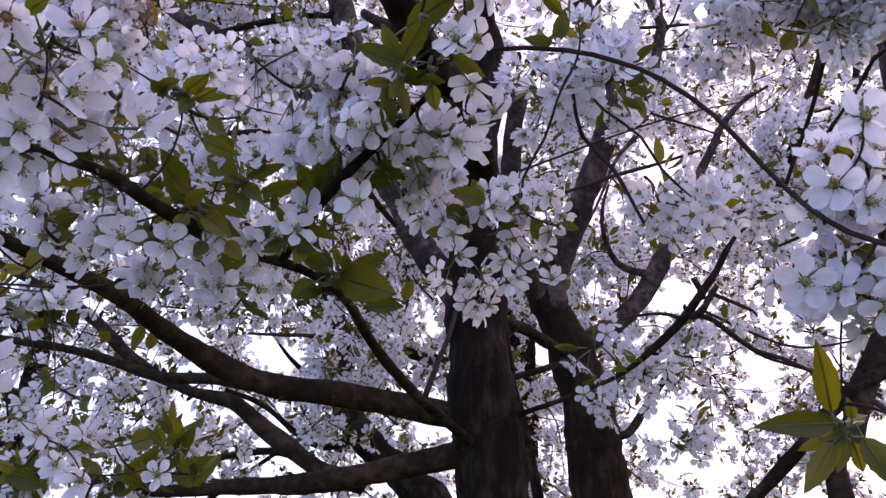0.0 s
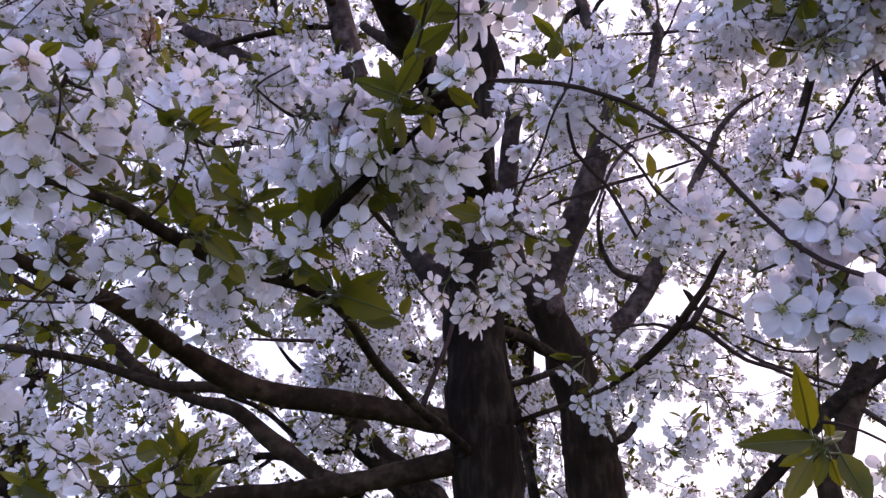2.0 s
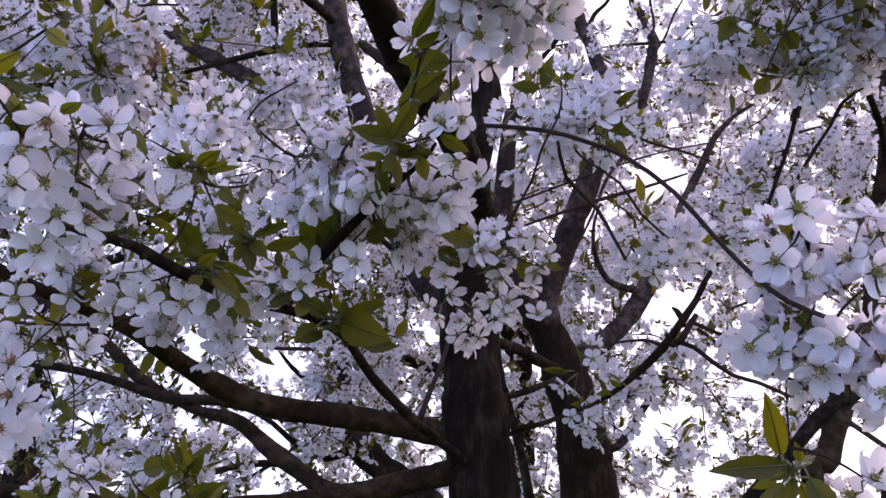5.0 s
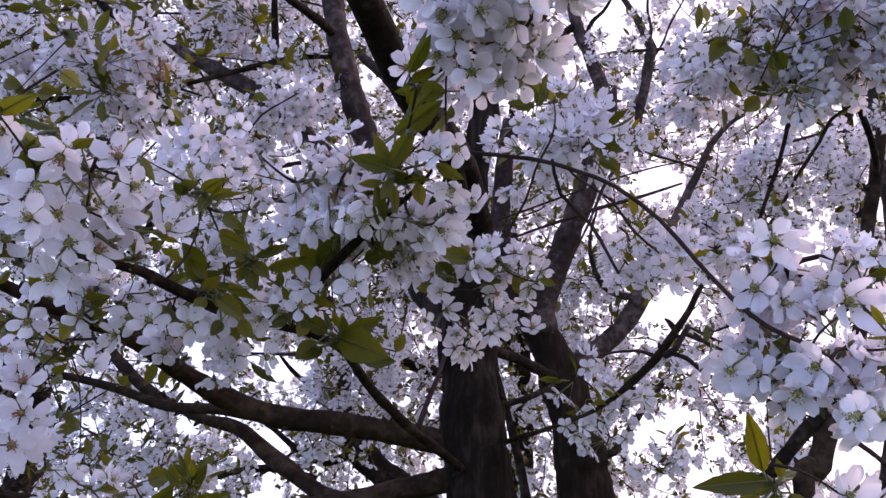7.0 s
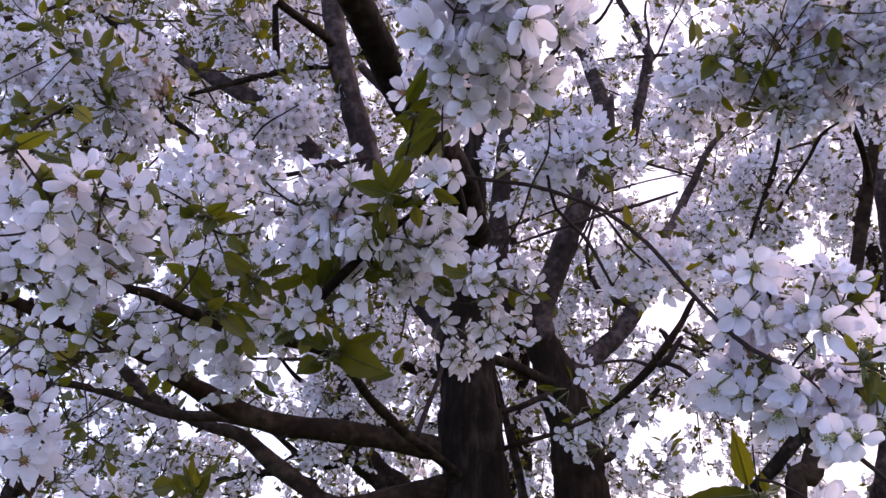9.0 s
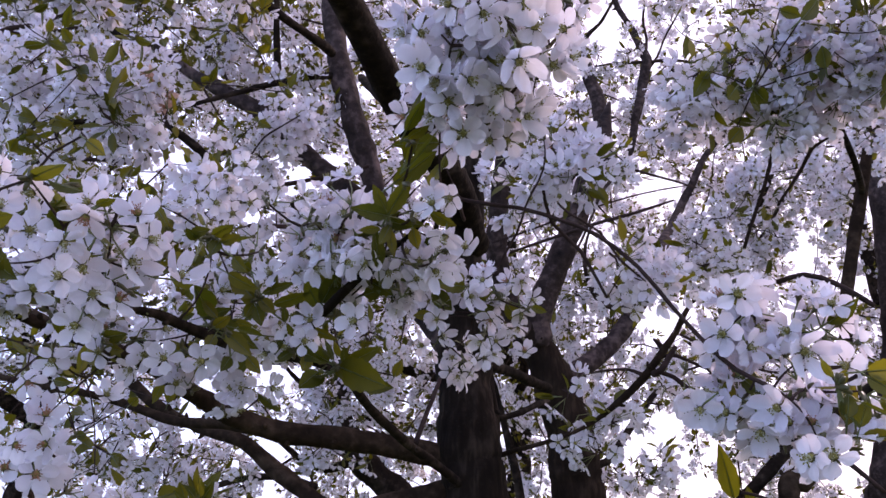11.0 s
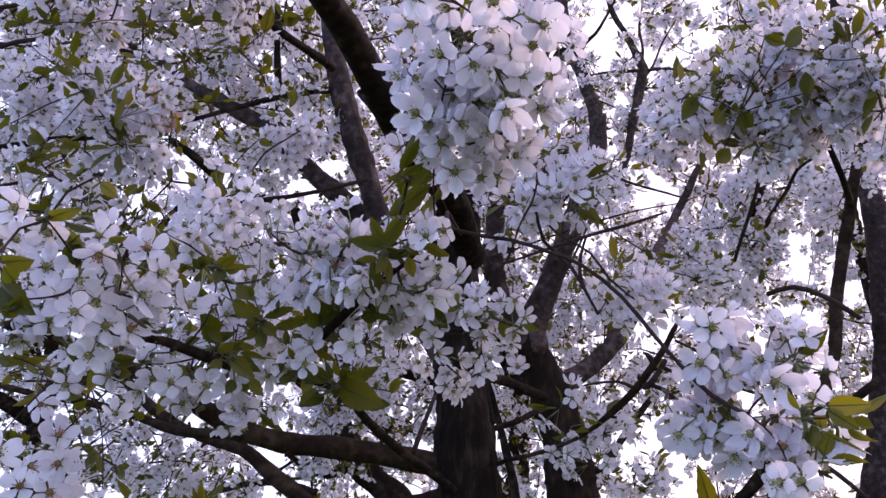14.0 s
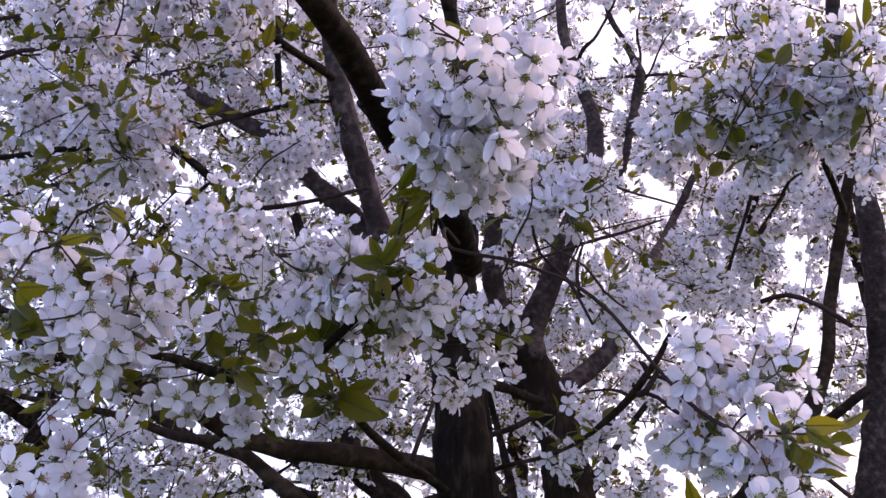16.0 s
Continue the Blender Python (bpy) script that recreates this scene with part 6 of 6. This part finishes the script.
FAR_KITS = [arrays(cluster_mesh(rng, 0.046, 10, 13, FAR_FLOWERS, FAR_LEAVES)) for _ in range(12)]
LEAFY_KITS = [arrays(cluster_mesh(rng, 0.046, 8, 17, FAR_FLOWERS, FAR_LEAVES)) for _ in range(10)]
UNSEEN_KITS = [arrays(cluster_mesh(rng, 0.06, 5, 3, FAR_FLOWERS, FAR_LEAVES)) for _ in range(6)]


def far_blossom(parent, middle, size, count, clear, seed, kits=FAR_KITS, swell=1.0):
    """Clusters along wandering twigs in a block of crown, with the camera's sight gaps left free."""
    r = np.random.RandomState(seed)
    gaps = [(Vector(a), Vector(b), rad) for a, b, rad in clear]
    vs, fs, ms, k = [], [], [], 0
    twigs = Geo()
    off = np.array(parent.location)
    made = 0
    while made < count:
        p = r.uniform(-1, 1, 3)
        if p @ p > 1:
            continue
        p = p * size + middle
        way = r.normal(size=3) * (1, 0.6, 0.8)
        way /= np.linalg.norm(way)
        line = []
        for s in range(r.randint(5, 10)):
            q = Vector(p)
            if any((q - a - (b - a) * max(0, min(1, (q - a).dot(b - a) / (b - a).length_squared))).length < rad for a, b, rad in gaps):
                break
            line.append(p.copy())
            kv, kf, km = kits[r.randint(len(kits))]
            m = np.array(Euler(r.uniform(-1.2, 1.2, 3)).to_matrix()) * r.uniform(0.75, 1.1) * swell
            vs.append(kv @ m.T + p + r.normal(size=3) * 0.02 - off)
            fs.append(kf + k)
            ms.append(km)
            k += len(kv)
            made += 1
            way = way + r.normal(size=3) * 0.25
            way /= np.linalg.norm(way)
            p = p + way * 0.075
        if len(line) > 2:
            tube(twigs, [q - off for q in line], list(np.linspace(0.0036, 0.0012, len(line))), 5, 0)
    me = bpy.data.meshes.new("blossom")
    v, f, m = np.concatenate(vs), np.concatenate(fs), np.concatenate(ms)
    me.vertices.add(len(v))
    me.vertices.foreach_set("co", v.ravel())
    me.loops.add(len(f) * 3)
    me.loops.foreach_set("vertex_index", f.ravel().astype(np.int32))
    me.polygons.add(len(f))
    me.polygons.foreach_set("loop_start", np.arange(0, len(f) * 3, 3, dtype=np.int32))
    me.polygons.foreach_set("material_index", m.astype(np.int32))
    for mat in PLANT:
        me.materials.append(mat)
    me.update(calc_edges=True)
    tagged(part("blossom", me, parent, "dense white blossom with young leaves"), kind="stuff")
    tagged(part("twig", twigs.mesh("twig", [TWIG]), parent, "fine dark twigs"), kind="stuff")


# clearings along the camera's lines of sight, so that sky shows between the boughs
SIGHT_GAPS = []
SIGHT_GAPS.append(((-0.347, 1.478, 1.925), (-0.963, 4.166, 2.433), 0.075))
SIGHT_GAPS.append(((0.465, 1.209, 1.786), (1.647, 4.573, 2.194), 0.13))
SIGHT_GAPS.append(((0.416, 1.218, 1.763), (1.472, 4.603, 2.111), 0.13))
SIGHT_GAPS.append(((1.003, 1.765, 2.305), (2.312, 4.207, 3.197), 0.10))
SIGHT_GAPS.append(((0.858, 1.632, 2.087), (2.121, 4.381, 2.720), 0.10))
SIGHT_GAPS.append(((0.472, 1.216, 1.768), (1.568, 4.637, 2.016), 0.14))
SIGHT_GAPS.append(((0.834, 1.319, 1.776), (2.620, 4.637, 2.016), 0.10))
SIGHT_GAPS.append(((0.504, 1.327, 1.755), (1.745, 4.593, 2.138), 0.14))
SIGHT_GAPS.append(((0.720, 1.448, 2.006), (2.159, 4.345, 2.818), 0.12))
SIGHT_GAPS.append(((0.529, 1.526, 2.377), (1.349, 4.076, 3.559), 0.12))
SIGHT_GAPS.append(((0.474, 1.559, 2.872), (1.087, 3.728, 4.514), 0.13))
SIGHT_GAPS.append(((-0.305, 1.330, 2.332), (-0.849, 3.763, 3.540), 0.09))
SIGHT_GAPS.append(((-0.534, 1.519, 1.812), (-1.471, 4.278, 2.126), 0.08))
SIGHT_GAPS.append(((-0.137, 1.270, 2.496), (-0.391, 3.601, 3.986), 0.08))
SIGHT_GAPS.append(((0.556, 1.626, 2.103), (1.327, 4.043, 2.772), 0.10))
SIGHT_GAPS.append(((0.659, 1.369, 2.808), (1.518, 3.470, 4.346), 0.09))
SIGHT_GAPS.append(((0.711, 1.597, 1.890), (1.927, 4.519, 2.342), 0.10))
SIGHT_GAPS.append(((0.484, 1.222, 1.750), (1.642, 4.648, 1.987), 0.14))
SIGHT_GAPS.append(((0.925, 1.634, 2.082), (2.315, 4.375, 2.737), 0.11))


def in_gap(q, more=0.0):
    return any((q - Vector(a) - (Vector(b) - Vector(a)) * max(0, min(1, (q - Vector(a)).dot(Vector(b) - Vector(a)) / (Vector(b) - Vector(a)).length_squared))).length < rad + more for a, b, rad in SIGHT_GAPS)


def orchard_tree(base, label, seed):
    """A round-crowned cherry tree: trunk and rising limbs."""
    r = random.Random(seed)
    t = tree("cherry_tree", base, label)
    b = Vector(base)
    limb(t, "trunk", [(*b, 0.09), (*(b + Vector((0.02, 0.03, 0.7))), 0.07), (*(b + Vector((-0.02, 0.01, 1.4))), 0.062), (*(b + Vector((0.03, 0, 2.2))), 0.045), (*(b + Vector((0, 0.05, 3.1))), 0.03), (*(b + Vector((0.05, 0, 3.9))), 0.012)], "", 12, 0.8)
    for k in range(7):
        a = k * 0.9 + r.uniform(-0.3, 0.3)
        foot = b + Vector((0, 0, 1.25 + 0.2 * k))
        out = Vector((math.cos(a), math.sin(a), 0))
        rise = r.uniform(0.5, 0.9)
        # drops a limb that would cross a sight gap in the camera's view
        if any(in_gap(foot + out * d + Vector((0, 0, d * 0.6)), 0.05) for d in (0.3, 0.6, 0.9, 1.2)):
            continue
        limb(t, "limb", [(*foot, 0.034), (*(foot + out * 0.3 + Vector((0, 0, 0.16))), 0.027), (*(foot + out * 0.65 + Vector((0, 0, 0.32 * rise))), 0.02), (*(foot + out * 0.95 + Vector((r.uniform(-0.1, 0.1), 0, 0.6 * rise))), 0.012), (*(foot + out * 1.2 + Vector((0, 0, 0.9 * rise))), 0.005)], "", 9)
    return t


far_left = orchard_tree((-1.75, 3.1, 0), "cherry tree in white blossom further along the row", 51)
far_mid = orchard_tree((0.35, 3.3, 0), "cherry tree in white blossom behind the front trees", 52)
far_right = orchard_tree((1.95, 3.0, 0), "cherry tree in white blossom across the grass", 53)
far_blossom(far_left, (-1.25, 2.85, 2.85), (1.5, 1.15, 1.7), 2800, SIGHT_GAPS, 3, LEAFY_KITS)
far_blossom(far_mid, (0.4, 2.95, 2.85), (1.25, 1.15, 1.7), 1900, SIGHT_GAPS, 4)
far_blossom(far_right, (1.95, 2.9, 2.85), (1.5, 1.15, 1.7), 2200, SIGHT_GAPS, 5)
# unseen crown blocks added overhead to keep skylight off the flowers
far_blossom(main, (0.55, 0.4, 3.6), (1.6, 1.2, 0.75), 300, SIGHT_GAPS, 6, UNSEEN_KITS, 1.3)
far_blossom(main, (-0.95, 0.05, 3.2), (0.9, 0.7, 0.4), 170, SIGHT_GAPS, 9, UNSEEN_KITS, 1.3)
far_blossom(left_back, (-0.838, 1.550, 2.898), (0.55, 0.3, 0.32), 330, SIGHT_GAPS, 8, LEAFY_KITS, 0.9)
far_blossom(far_right, (1.01, 2.70, 2.09), (0.16, 0.2, 0.07), 14, [], 60)
far_blossom(far_right, (1.31, 2.60, 2.14), (0.16, 0.2, 0.12), 20, [], 61)
far_blossom(far_right, (1.13, 2.60, 2.22), (0.15, 0.2, 0.06), 12, [], 62)
far_blossom(far_right, (0.78, 2.50, 1.71), (0.14, 0.2, 0.05), 8, [], 63)
far_blossom(far_right, (1.17, 2.70, 1.89), (0.05, 0.1, 0.05), 4, [], 64)
